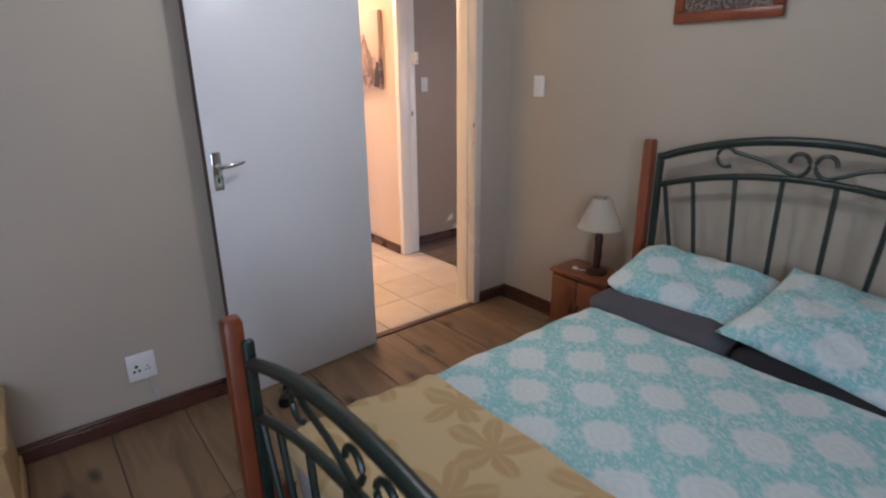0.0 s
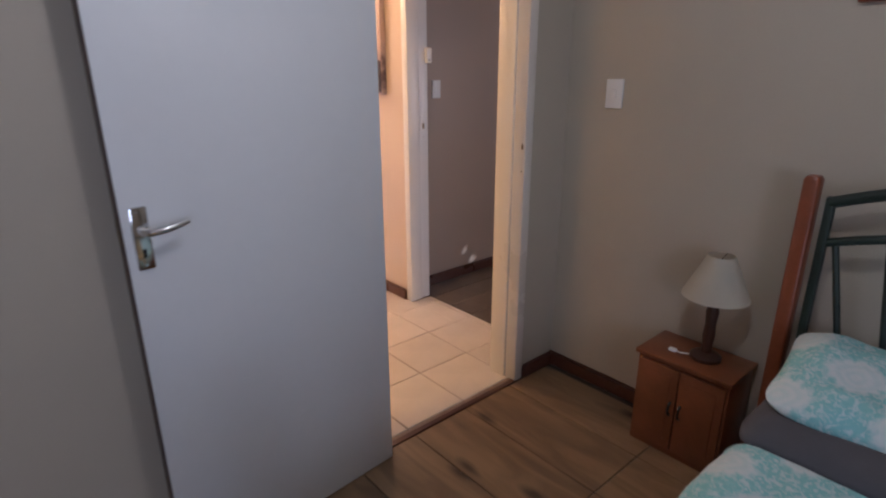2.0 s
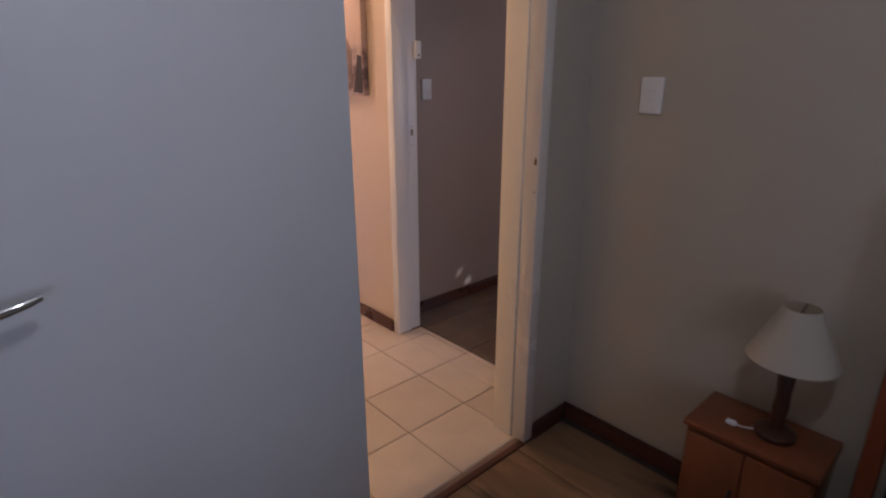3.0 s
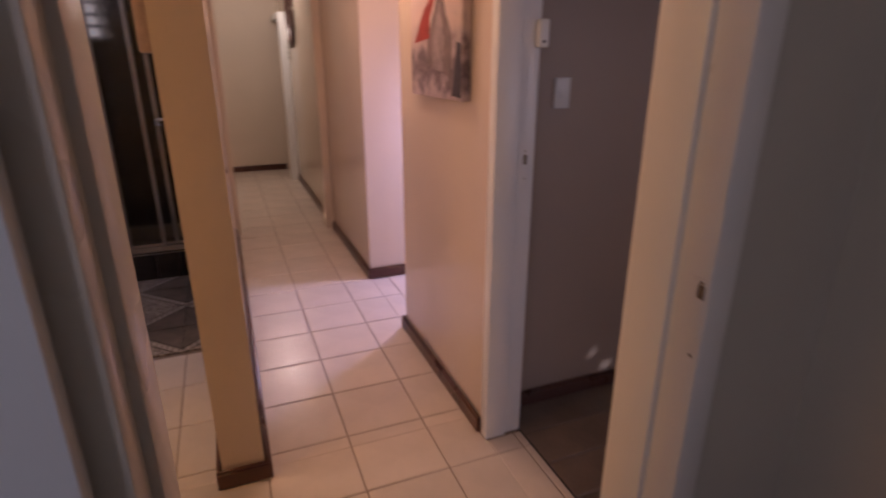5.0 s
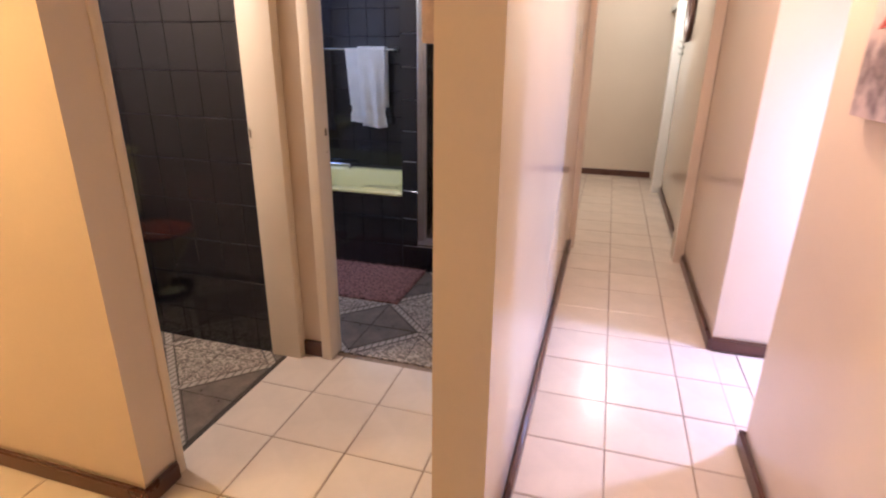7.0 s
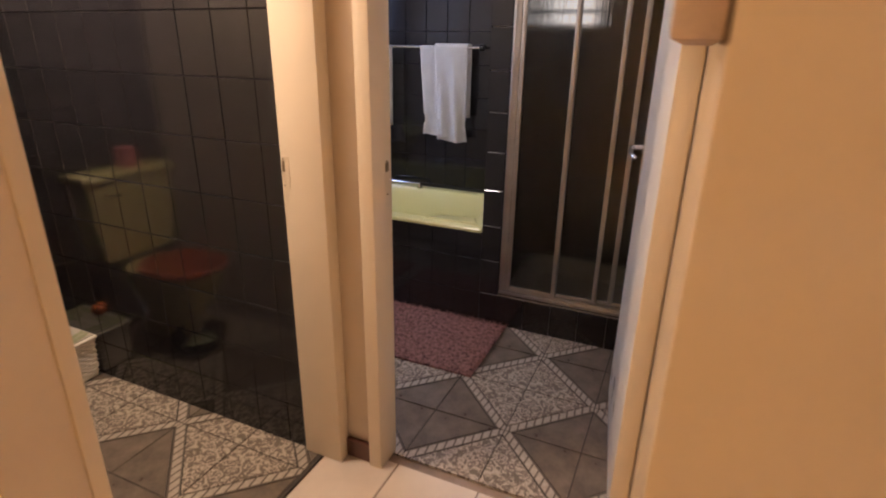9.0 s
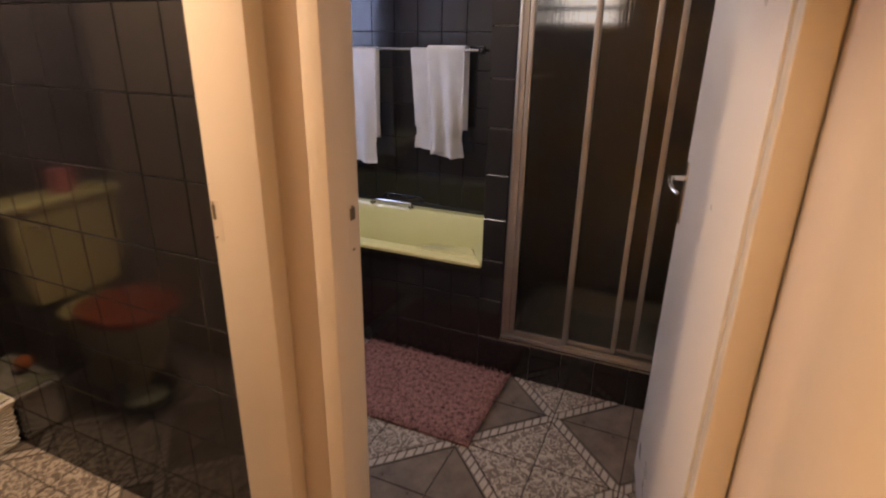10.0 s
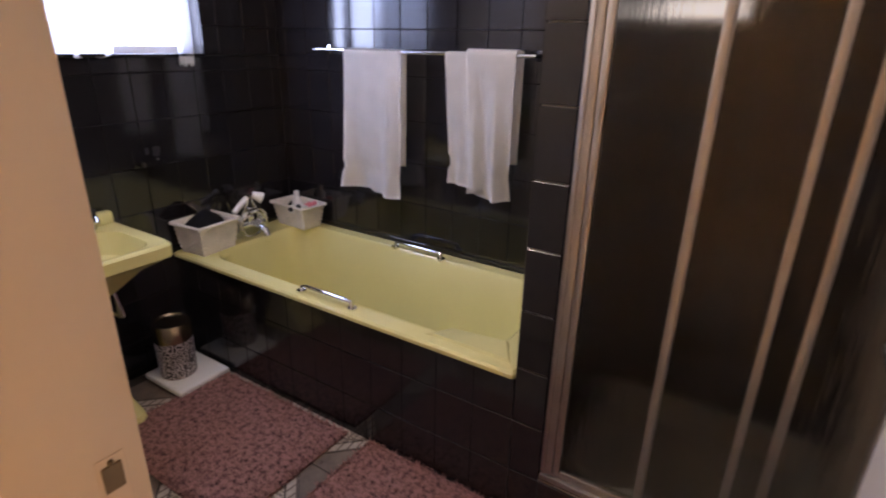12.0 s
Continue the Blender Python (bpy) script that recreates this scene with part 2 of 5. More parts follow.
def damask(n, l, co, size=0.212):
    """Pale scalloped medallions in a diamond lattice of turquoise tracery."""
    soft_ = noise_fac(n, l, co, 9, 1)
    warp = n.new("ShaderNodeVectorMath")
    warp.operation = "MULTIPLY_ADD"
    warp.inputs[1].default_value = (0.03, 0.03, 0.0)
    l.new(soft_.outputs["Color"], warp.inputs[0])
    l.new(co, warp.inputs[2])
    sep = n.new("ShaderNodeSeparateXYZ")
    l.new(warp.outputs[0], sep.inputs[0])
    side = []
    for op in ("ADD", "SUBTRACT"):
        u = math_node(n, l, "MULTIPLY", math_node(n, l, op, sep.outputs[0], sep.outputs[1]), 0.7071 / size)
        side.append(math_node(n, l, "MULTIPLY", math_node(n, l, "SUBTRACT", math_node(n, l, "FRACT", u), 0.5), 2.0))
    du, dv = side
    r = math_node(n, l, "POWER", math_node(n, l, "ADD", math_node(n, l, "POWER", math_node(n, l, "ABSOLUTE", du), 2.6), math_node(n, l, "POWER", math_node(n, l, "ABSOLUTE", dv), 2.6)), 1 / 2.6)
    ang = math_node(n, l, "ARCTAN2", du, dv)
    scallop = math_node(n, l, "MULTIPLY", math_node(n, l, "ABSOLUTE", math_node(n, l, "SINE", math_node(n, l, "MULTIPLY", ang, 6))), 0.12)
    fine = noise_fac(n, l, co, 52, 4, 1.4)
    ragged = math_node(n, l, "MULTIPLY", math_node(n, l, "SUBTRACT", fine.outputs["Fac"], 0.5), 0.5)
    edge = math_node(n, l, "ADD", math_node(n, l, "ADD", scallop, 0.72), ragged)
    medal = math_node(n, l, "MULTIPLY", math_node(n, l, "SUBTRACT", edge, r), 5.0, True)
    lace = math_node(n, l, "MULTIPLY", math_node(n, l, "SINE", math_node(n, l, "MULTIPLY", r, 26)), 0.10)
    inner = math_node(n, l, "MULTIPLY", medal, math_node(n, l, "ADD", math_node(n, l, "ADD", 0.80, lace), math_node(n, l, "MULTIPLY", fine.outputs["Fac"], 0.22)))
    trace = math_node(n, l, "MULTIPLY", math_node(n, l, "MULTIPLY", math_node(n, l, "SUBTRACT", fine.outputs["Fac"], 0.465), 7.0, True), 0.80)
    return math_node(n, l, "MAXIMUM", inner, trace)


def big_leaves(n, l, co):
    """Five-petalled flowers and leaves on a paler ground, with pale veins."""
    warp = noise_fac(n, l, co, 8, 1)
    add = n.new("ShaderNodeVectorMath")
    add.operation = "MULTIPLY_ADD"
    add.inputs[1].default_value = (0.05, 0.05, 0.0)
    l.new(warp.outputs["Color"], add.inputs[0])
    l.new(co, add.inputs[2])
    vor = n.new("ShaderNodeTexVoronoi")
    vor.voronoi_dimensions = "2D"
    vor.inputs["Scale"].default_value, vor.inputs["Randomness"].default_value = 3.7, 0.75
    l.new(add.outputs[0], vor.inputs["Vector"])
    diff = n.new("ShaderNodeVectorMath")
    diff.operation = "SUBTRACT"
    l.new(add.outputs[0], diff.inputs[0])
    l.new(vor.outputs["Position"], diff.inputs[1])
    sep = n.new("ShaderNodeSeparateXYZ")
    l.new(diff.outputs[0], sep.inputs[0])
    ang = math_node(n, l, "ARCTAN2", sep.outputs[1], sep.outputs[0])
    wave = math_node(n, l, "ABSOLUTE", math_node(n, l, "SINE", math_node(n, l, "MULTIPLY", ang, 2.5)))
    reach = math_node(n, l, "ADD", 0.13, math_node(n, l, "MULTIPLY", wave, 0.40))
    petal = math_node(n, l, "MULTIPLY", math_node(n, l, "SUBTRACT", reach, vor.outputs["Distance"]), 16.0, True)
    vein = math_node(n, l, "MULTIPLY", math_node(n, l, "SUBTRACT", wave, 0.955), 18.0, True)
    mott = noise_fac(n, l, co, 40, 3)
    body = math_node(n, l, "MULTIPLY", petal, math_node(n, l, "SUBTRACT", 1.0, math_node(n, l, "MULTIPLY", vein, 0.45)))
    return math_node(n, l, "SUBTRACT", math_node(n, l, "ADD", 0.92, math_node(n, l, "MULTIPLY", mott.outputs["Fac"], 0.16)), math_node(n, l, "MULTIPLY", body, 0.72), True)


def foliage(n, l, co):
    a = n.new("ShaderNodeTexNoise")
    a.inputs["Scale"].default_value, a.inputs["Detail"].default_value, a.inputs["Distortion"].default_value = 25, 1.5, 3.2
    l.new(co, a.inputs["Vector"])
    return math_node(n, l, "MULTIPLY", math_node(n, l, "SUBTRACT", a.outputs["Fac"], 0.46), 9.0, True)


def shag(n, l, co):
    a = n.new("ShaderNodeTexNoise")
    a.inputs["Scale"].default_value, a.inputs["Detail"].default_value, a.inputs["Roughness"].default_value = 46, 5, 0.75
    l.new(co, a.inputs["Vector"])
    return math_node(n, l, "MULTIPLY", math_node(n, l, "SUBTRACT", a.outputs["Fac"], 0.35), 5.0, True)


def rings(n, l, co):
    v = n.new("ShaderNodeTexVoronoi")
    v.inputs["Scale"].default_value = 42
    l.new(co, v.inputs["Vector"])
    w = math_node(n, l, "SINE", math_node(n, l, "MULTIPLY", v.outputs["Distance"], 16))
    return math_node(n, l, "MULTIPLY", math_node(n, l, "ADD", w, 0.1), 8.0, True)


def rope(way):
    """A twisted cord between two dark lines, running along one diagonal of its tile."""
    def build(n, l, co):
        sep = n.new("ShaderNodeSeparateXYZ")
        l.new(co, sep.inputs[0])
        x, y = sep.outputs[0], sep.outputs[1]
        along = math_node(n, l, "SUBTRACT" if way > 0 else "ADD", x, y)
        across = math_node(n, l, "ADD" if way > 0 else "SUBTRACT", x, y)
        turn = math_node(n, l, "ADD", math_node(n, l, "MULTIPLY", along, 0.7071 / 0.041), math_node(n, l, "MULTIPLY", across, 0.7071 / 0.052))
        saw = math_node(n, l, "ABSOLUTE", math_node(n, l, "SUBTRACT", math_node(n, l, "FRACT", turn), 0.5))
        strand = math_node(n, l, "MULTIPLY", math_node(n, l, "SUBTRACT", 0.43, saw), 12.0, True)
        edge = math_node(n, l, "MULTIPLY", math_node(n, l, "SUBTRACT", 0.0265, math_node(n, l, "ABSOLUTE", across)), 260.0, True)
        wear = n.new("ShaderNodeTexNoise")
        wear.inputs["Scale"].default_value, wear.inputs["Detail"].default_value = 55, 3
        l.new(co, wear.inputs["Vector"])
        worn = math_node(n, l, "ADD", math_node(n, l, "MULTIPLY", wear.outputs["Fac"], 0.9), 0.4, True)
        return math_node(n, l, "MULTIPLY", math_node(n, l, "MULTIPLY", strand, edge), worn)
    return build


M_DUVET = two_tone("turquoise_damask_cotton", (0.25, 0.54, 0.565), (0.63, 0.70, 0.72), damask, crumple=26)
M_BLANKET = two_tone("gold_leaf_fleece", (0.42, 0.285, 0.125), (0.56, 0.435, 0.24), big_leaves, 0.95, 0.35)
M_FLORAL = two_tone("grey_floral_glaze", (0.15, 0.119, 0.095), (0.48, 0.41, 0.335), foliage, 0.3, 0.02)
M_BANDS = [two_tone("grey_border_glaze", (0.10, 0.078, 0.062), (0.47, 0.41, 0.345), rope(w), 0.3, 0.02) for w in (1, -1)]
M_SLATE = mat("slate_glaze", (0.165, 0.129, 0.102), 0.3, var=0.42, scale=11, grain=60, bump=0.02)
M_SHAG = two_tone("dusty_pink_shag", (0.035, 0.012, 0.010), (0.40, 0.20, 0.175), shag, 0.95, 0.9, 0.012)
M_RINGS = two_tone("black_white_print", (0.03, 0.02, 0.025), (0.55, 0.50, 0.52), rings, 0.3, 0.0)

M_GLASS = bpy.data.materials.new("reeded_glass")
M_GLASS.use_nodes = True
_n, _l, _b = nodes_of(M_GLASS)
_b.inputs["Transmission Weight"].default_value = 1.0
_b.inputs["Roughness"].default_value = 0.18
_b.inputs["IOR"].default_value = 1.3
_b.inputs["Base Color"].default_value = (0.86, 0.86, 0.84, 1)
_co, _mp, _wv, _bp = _n.new("ShaderNodeTexCoord"), _n.new("ShaderNodeMapping"), _n.new("ShaderNodeTexNoise"), _n.new("ShaderNodeBump")
_mp.inputs["Scale"].default_value = (130, 1, 2)
_l.new(_co.outputs["Object"], _mp.inputs["Vector"])
_l.new(_mp.outputs[0], _wv.inputs["Vector"])
_wv.inputs["Scale"].default_value = 1.0
_bp.inputs["Strength"].default_value, _bp.inputs["Distance"].default_value = 0.9, 0.006
_l.new(_wv.outputs["Fac"], _bp.inputs["Height"])
_l.new(_bp.outputs[0], _b.inputs["Normal"])


def glow(name, colour, strength):
    m = bpy.data.materials.new(name)
    m.use_nodes = True
    n, l, b = nodes_of(m)
    b.inputs["Base Color"].default_value = (*colour, 1)
    b.inputs["Emission Color"].default_value = (*colour, 1)
    b.inputs["Emission Strength"].default_value = strength
    return m


M_DAYLIGHT = glow("bright_daylight", (0.86, 0.93, 1.0), 4.0)
M_LOUVRE = glow("daylit_frosted_glass", (1.0, 0.93, 0.84), 0.75)

# ---- mesh helpers ----


def bx(bm, x0, y0, z0, x1, y1, z1, bevel=0.0, seg=2):
    r = bmesh.ops.create_cube(bm, size=1.0)
    vs = r["verts"]
    for v in vs:
        v.co = Vector(((x0 + x1) / 2 + v.co.x * (x1 - x0), (y0 + y1) / 2 + v.co.y * (y1 - y0), (z0 + z1) / 2 + v.co.z * (z1 - z0)))
    if bevel:
        es = {e for v in vs for e in v.link_edges}
        bmesh.ops.bevel(bm, geom=list(es), offset=bevel, segments=seg, affect="EDGES", profile=0.5)
    return bm


def box(*a, **k):
    return bx(bmesh.new(), *a, **k)


def cyl(bm, p0, p1, r0, r1=None, seg=16):
    p0, p1 = Vector(p0), Vector(p1)
    r = bmesh.ops.create_cone(bm, cap_ends=True, segments=seg, radius1=r0, radius2=r0 if r1 is None else r1, depth=(p1 - p0).length)
    m = Matrix.Translation((p0 + p1) / 2) @ (p1 - p0).to_track_quat("Z", "Y").to_matrix().to_4x4()
    bmesh.ops.transform(bm, matrix=m, verts=r["verts"])
    return bm


def tube(bm, pts, r, seg=8, flat=1.0):
    """A round bar along points."""
    pts = [Vector(p) for p in pts]
    rings_ = []
    up = Vector((0, 0, 1))
    for i, p in enumerate(pts):
        d = (pts[min(i + 1, len(pts) - 1)] - pts[max(i - 1, 0)]).normalized()
        a = d.cross(up)
        if a.length < 0.05:
            a = d.cross(Vector((0, 1, 0)))
        a.normalize()
        b = d.cross(a).normalized()
        rr = r[i] if isinstance(r, (list, tuple)) else r
        rings_.append([bm.verts.new(p + rr * (math.cos(t) * a + flat * math.sin(t) * b)) for t in [2 * math.pi * j / seg for j in range(seg)]])
    for q, w in zip(rings_, rings_[1:]):
        for j in range(seg):
            bm.faces.new((q[j], q[(j + 1) % seg], w[(j + 1) % seg], w[j]))
    bm.faces.new(rings_[0])
    bm.faces.new(rings_[-1][::-1])
    return bm


def lathe(bm, profile, seg=24, at=(0, 0, 0), cap=True):
    rs = [[bm.verts.new((at[0] + r * math.cos(2 * math.pi * j / seg), at[1] + r * math.sin(2 * math.pi * j / seg), at[2] + z)) for j in range(seg)] for r, z in profile]
    for q, w in zip(rs, rs[1:]):
        for j in range(seg):
            bm.faces.new((q[j], q[(j + 1) % seg], w[(j + 1) % seg], w[j]))
    if cap:
        bm.faces.new(rs[0][::-1])
        bm.faces.new(rs[-1])
    return bm


def loft(bm, loops, cap0=True, cap1=True):
    vs = [[bm.verts.new(p) for p in lp] for lp in loops]
    k = len(vs[0])
    for q, w in zip(vs, vs[1:]):
        for j in range(k):
            bm.faces.new((q[j], q[(j + 1) % k], w[(j + 1) % k], w[j]))
    if cap0:
        bm.faces.new(vs[0][::-1])
    if cap1:
        bm.faces.new(vs[-1])
    return bm


def rrect(cx, cy, hx, hy, r, z, k=5):
    out = []
    for sx, sy, a0 in ((1, 1, 0), (-1, 1, 90), (-1, -1, 180), (1, -1, 270)):
        for i in range(k):
            a = radians(a0 + 90 * i / (k - 1))
            out.append((cx + sx * (hx - r) + r * math.cos(a), cy + sy * (hy - r) + r * math.sin(a), z))
    return out


def grid(bm, nx, ny, f):
    vs = [[bm.verts.new(f(i / nx, j / ny)) for j in range(ny + 1)] for i in range(nx + 1)]
    for i in range(nx):
        for j in range(ny):
            bm.faces.new((vs[i][j], vs[i + 1][j], vs[i + 1][j + 1], vs[i][j + 1]))
    return bm


def mesh_of(name, bm, material, smooth=None):
    bmesh.ops.recalc_face_normals(bm, faces=bm.faces)
    if smooth is not None:
        for f in bm.faces:
            f.smooth = True
        for e in bm.edges:
            if len(e.link_faces) == 2 and e.calc_face_angle(0) > radians(smooth):
                e.smooth = False
    me = bpy.data.meshes.new(name)
    bm.to_mesh(me)
    bm.free()
    for q in material if isinstance(material, (list, tuple)) else [material]:
        me.materials.append(q)
    return me


def part(name, bm, material, parent=None, label="", smooth=40):
    ob = new(name, mesh_of(name, bm, material, smooth))
    if parent:
        ob.parent = parent
    return tagged(ob, label)


def struct(name, bm, material, label="", category="", smooth=None):
    return tagged(new(name, mesh_of(name, bm, material, smooth)), label, category, kind="structure")


def thing(name, label, category, m=None, group=""):
    ob = new(name)
    ob.empty_display_size = 0.1
    if m is not None:
        ob.matrix_world = m
    return tagged(ob, label, category, group)


# ---- the setting ----
H = 2.5
bm = box(-2.2, -2.2, -0.12, 6.0, 10.6, -0.012)
struct("subfloor", bm, M_GROUT, "plain screed under the floors", "floor")
struct("ceiling", box(-2.5, -2.5, H, 6.2, 10.8, H + 0.12), M_CEIL, "plain white painted ceiling", "ceiling")


def wall(name, boxes, material, label):
    b = bmesh.new()
    for q in boxes:
        bx(b, *q)
    return struct(name, b, material, label, "wall")


# bedroom
wall("wall_bedroom_door", [(-2.2, 2.50, -0.1, 1.39, 2.575, H), (2.295, 2.50, -0.1, 2.54, 2.575, H), (1.39, 2.50, 2.08, 2.295, 2.575, H)], M_BEDWALL, "smooth beige painted wall with a doorway")
wall("wall_hall_south", [(-1.5, 2.575, -0.1, 1.39, 2.65, H), (2.295, 2.575, -0.1, 2.64, 2.65, H), (1.39, 2.575, 2.08, 2.295, 2.65, H)], M_HALLWALL, "cream painted hall side of the doorway wall")
wall("wall_bedroom_head", [(2.54, -2.2, -0.1, 2.64, 2.575, H)], M_BEDWALL, "smooth beige painted wall behind the bed")
wall("wall_bedroom_west", [(-2.2, -2.2, -0.1, -2.08, 2.5, H)], M_BEDWALL, "plain beige painted wall")
wall("wall_bedroom_south", [(-2.08, -2.2, -0.1, -1.75, -2.08, H), (-0.25, -2.2, -0.1, 2.54, -2.08, H), (-1.75, -2.2, -0.1, -0.25, -2.08, 0.95), (-1.75, -2.2, 2.15, -0.25, -2.08, H)], M_BEDWALL, "beige painted wall with the bedroom window")
# hall, passage and corridor
wall("wall_hall_west", [(-1.5, 2.65, -0.1, -1.4, 3.80, H)], M_HALLWALL, "cream painted end wall of the hall")
wall("wall_hall_north", [(-1.5, 3.765, -0.1, 0.385, 3.86, H)], M_HALLWALL, "cream painted wall lit by the hall lamp")
wall("wall_wc_south", [(-1.5, 3.86, -0.1, 0.385, 3.925, H)], M_HALLWALL, "cream painted wall of the toilet room")
wall("wall_wing", [(1.44, 3.765, -0.1, 1.59, 4.83, H), (1.432, 4.83, -0.1, 1.59, 7.02, H)], M_HALLWALL, "cream gloss painted wing wall between lobby and corridor")
wall("wall_painting", [(2.475, 3.68, -0.1, 2.62, 4.72, H), (2.475, 2.65, 2.08, 2.62, 3.68, H), (2.475, 2.65, -0.1, 2.62, 2.76, H)], M_HALLWALL, "cream painted wall with the doorway to the second bedroom")
# No dado here: the gloss paint mirrors the end skirting as a line.
wall("wall_corridor_east", [(2.475, 5.56, -0.1, 2.62, 9.30, H), (2.475, 9.30, 2.08, 2.62, 10.12, H)], M_HALLWALL, "glossy cream painted corridor wall")
wall("wall_passage_north", [(2.62, 5.56, -0.1, 3.6, 5.68, H)], M_HALLWALL, "cream painted passage wall")
wall("wall_passage_south", [(2.62, 4.60, -0.1, 3.6, 4.72, H)], M_HALLWALL, "cream painted passage wall")
wall("wall_passage_east", [(3.6, 4.5, -0.1, 3.7, 4.75, H), (3.6, 5.53, -0.1, 3.7, 5.7, H), (3.6, 4.75, 2.12, 3.7, 5.53, H)], M_HALLWALL, "cream wall with a glazed outer door")
wall("wall_corridor_end", [(0.6, 10.12, -0.1, 3.4, 10.24, H)], M_HALLMATT, "cream painted wall at the end of the corridor")
wall("wall_far_west", [(0.6, 7.02, -0.1, 0.7, 10.12, H), (0.7, 7.052, -0.1, 1.431, 7.12, H)], M_HALLWALL, "cream painted wall of the far landing")
wall("wall_far_east", [(3.3, 9.0, -0.1, 3.4, 10.12, H), (2.62, 9.0, -0.1, 3.3, 9.1, H)], M_HALLWALL, "cream painted wall beyond the last door")
# second bedroom
wall("wall_bedroom_2_north", [(2.62, 3.80, -0.1, 5.6, 3.92, H)], M_ROOMWALL, "taupe painted wall of the second bedroom")
wall("wall_bedroom_2_west", [(2.62, 3.66, -0.1, 2.645, 3.80, H)], M_ROOMWALL, "taupe painted wall beside the door frame")
wall("wall_bedroom_2_south", [(2.64, 0.7, -0.1, 5.6, 0.82, H)], M_ROOMWALL, "taupe painted wall")
wall("wall_bedroom_2_east", [(5.5, 0.7, -0.1, 5.6, 2.1, H), (5.5, 3.5, -0.1, 5.6, 3.92, H), (5.5, 2.1, -0.1, 5.6, 3.5, 0.95), (5.5, 2.1, 2.1, 5.6, 3.5, H)], M_ROOMWALL, "unseen taupe painted wall with an opening for the sun")
# bathroom and toilet room: masonry, tiled over further down
wall("wall_bath_south", [(-1.435, 4.83, -0.1, 0.385, 4.93, H), (0.385, 4.845, -0.1, 0.50, 4.93, H), (0.50, 4.83, 2.08, 1.431, 4.93, H)], M_HALLWALL, "cream painted wall with the bathroom doorway")
wall("wall_wc_lintel", [(0.235, 3.925, 2.08, 0.385, 4.83, H)], M_HALLWALL, "cream painted wall over the toilet doorway")
wall("wall_bath_west", [(-1.54, 3.9, -0.1, -1.435, 5.40, H), (-1.54, 6.42, -0.1, -1.435, 7.05, H), (-1.54, 5.40, -0.1, -1.435, 6.42, 1.50), (-1.54, 5.40, 2.15, -1.435, 6.42, H)], M_BLACKGROUT, "wall with the bathroom window")
wall("wall_bath_north", [(-1.54, 6.90, -0.1, 1.431, 7.05, H)], M_BLACKGROUT, "black tiled wall behind the bath and shower")


def skirting(name, runs):
    """Brown boards with a rounded top; each run is x0, y0, x1, y1 of its plan."""
    b = bmesh.new()
    for x0, y0, x1, y1 in runs:
        bx(b, x0, y0, 0, x1, y1, 0.066, 0.004, 1)
        s = 0.006 if min(x1 - x0, y1 - y0) > 0.015 else 0.001
        if x1 - x0 > y1 - y0:
            bx(b, x0, y0 + s, 0.066, x1, y1 - s, 0.078, 0.003, 1)
        else:
            bx(b, x0 + s, y0, 0.066, x1 - s, y1, 0.078, 0.003, 1)
    return struct(name, b, M_BASE, "dark brown varnished skirting board", "skirting", 40)


skirting("baseboard_bedroom", [(-2.08, 2.464, 0.90, 2.498), (0.90, 2.4905, 1.386, 2.4985), (2.298, 2.478, 2.518, 2.498), (2.518, -2.08, 2.538, 2.498)])
skirting("baseboard_hall", [(-1.40, 3.743, 0.387, 3.763), (0.387, 3.743, 0.407, 3.903), (1.418, 3.741, 1.616, 3.763), (1.418, 3.763, 1.438, 4.80), (1.592, 3.763, 1.616, 7.0)])
skirting("baseboard_corridor", [(2.453, 3.69, 2.473, 4.742), (2.453, 4.722, 2.62, 4.742), (2.453, 5.538, 2.473, 6.895), (2.473, 5.538, 3.55, 5.558), (2.453, 7.12, 2.473, 9.255), (0.72, 10.098, 2.40, 10.118)])
skirting("baseboard_bedroom_2", [(2.65, 3.778, 5.4, 3.798)])
struct("baseboard_block", box(0.387, 4.822, 0, 0.498, 4.843, 0.085, 0.004, 1), M_BASE, "dark brown block of skirting between two door frames", "skirting")
# landing frame halfway along the corridor
struct("trim_corridor_frame", bx(bx(box(1.592, 7.0, 0, 1.64, 7.12, 2.06, 0.004), 2.40, 6.90, 0, 2.473, 7.10, 2.06, 0.004), 1.592, 7.0, 2.06, 2.473, 7.1, 2.12, 0.004), M_HALLWALL, "painted frame across the corridor", "trim")
struct("trim_end_frame", bx(box(2.375, 9.26, 0, 2.473, 9.38, 2.06, 0.004), 2.375, 9.38, 2.0, 2.473, 10.1, 2.06), M_WHITE, "white gloss door frame at the end of the corridor", "trim")


def door_frame(name, jambs, head, material, label):
    """Pressed frame: each jamb is a box with a rebate step for the leaf."""
    b = bmesh.new()
    for q in jambs:
        bx(b, *q, 0.004, 2)
    bx(b, *head, 0.004, 2)
    return struct(name, b, material, label, "door frame", 40)


door_frame("door_frame_1", [(2.245, 2.492, 0, 2.297, 2.56, 2.04), (2.235, 2.56, 0, 2.297, 2.66, 2.04), (1.388, 2.492, 0, 1.468, 2.56, 2.04), (1.388, 2.56, 0, 1.48, 2.66, 2.04)], (1.388, 2.492, 2.04, 2.297, 2.66, 2.085), M_IVORY, "cream painted frame of the bedroom doorway")
door_frame("door_frame_2", [(2.467, 3.632, 0, 2.56, 3.684, 2.04), (2.56, 3.642, 0, 2.634, 3.684, 2.04), (2.467, 2.755, 0, 2.56, 2.80, 2.04), (2.56, 2.755, 0, 2.634, 2.79, 2.04)], (2.467, 2.755, 2.04, 2.634, 3.684, 2.085), M_WHITE, "white gloss frame of the second bedroom doorway")
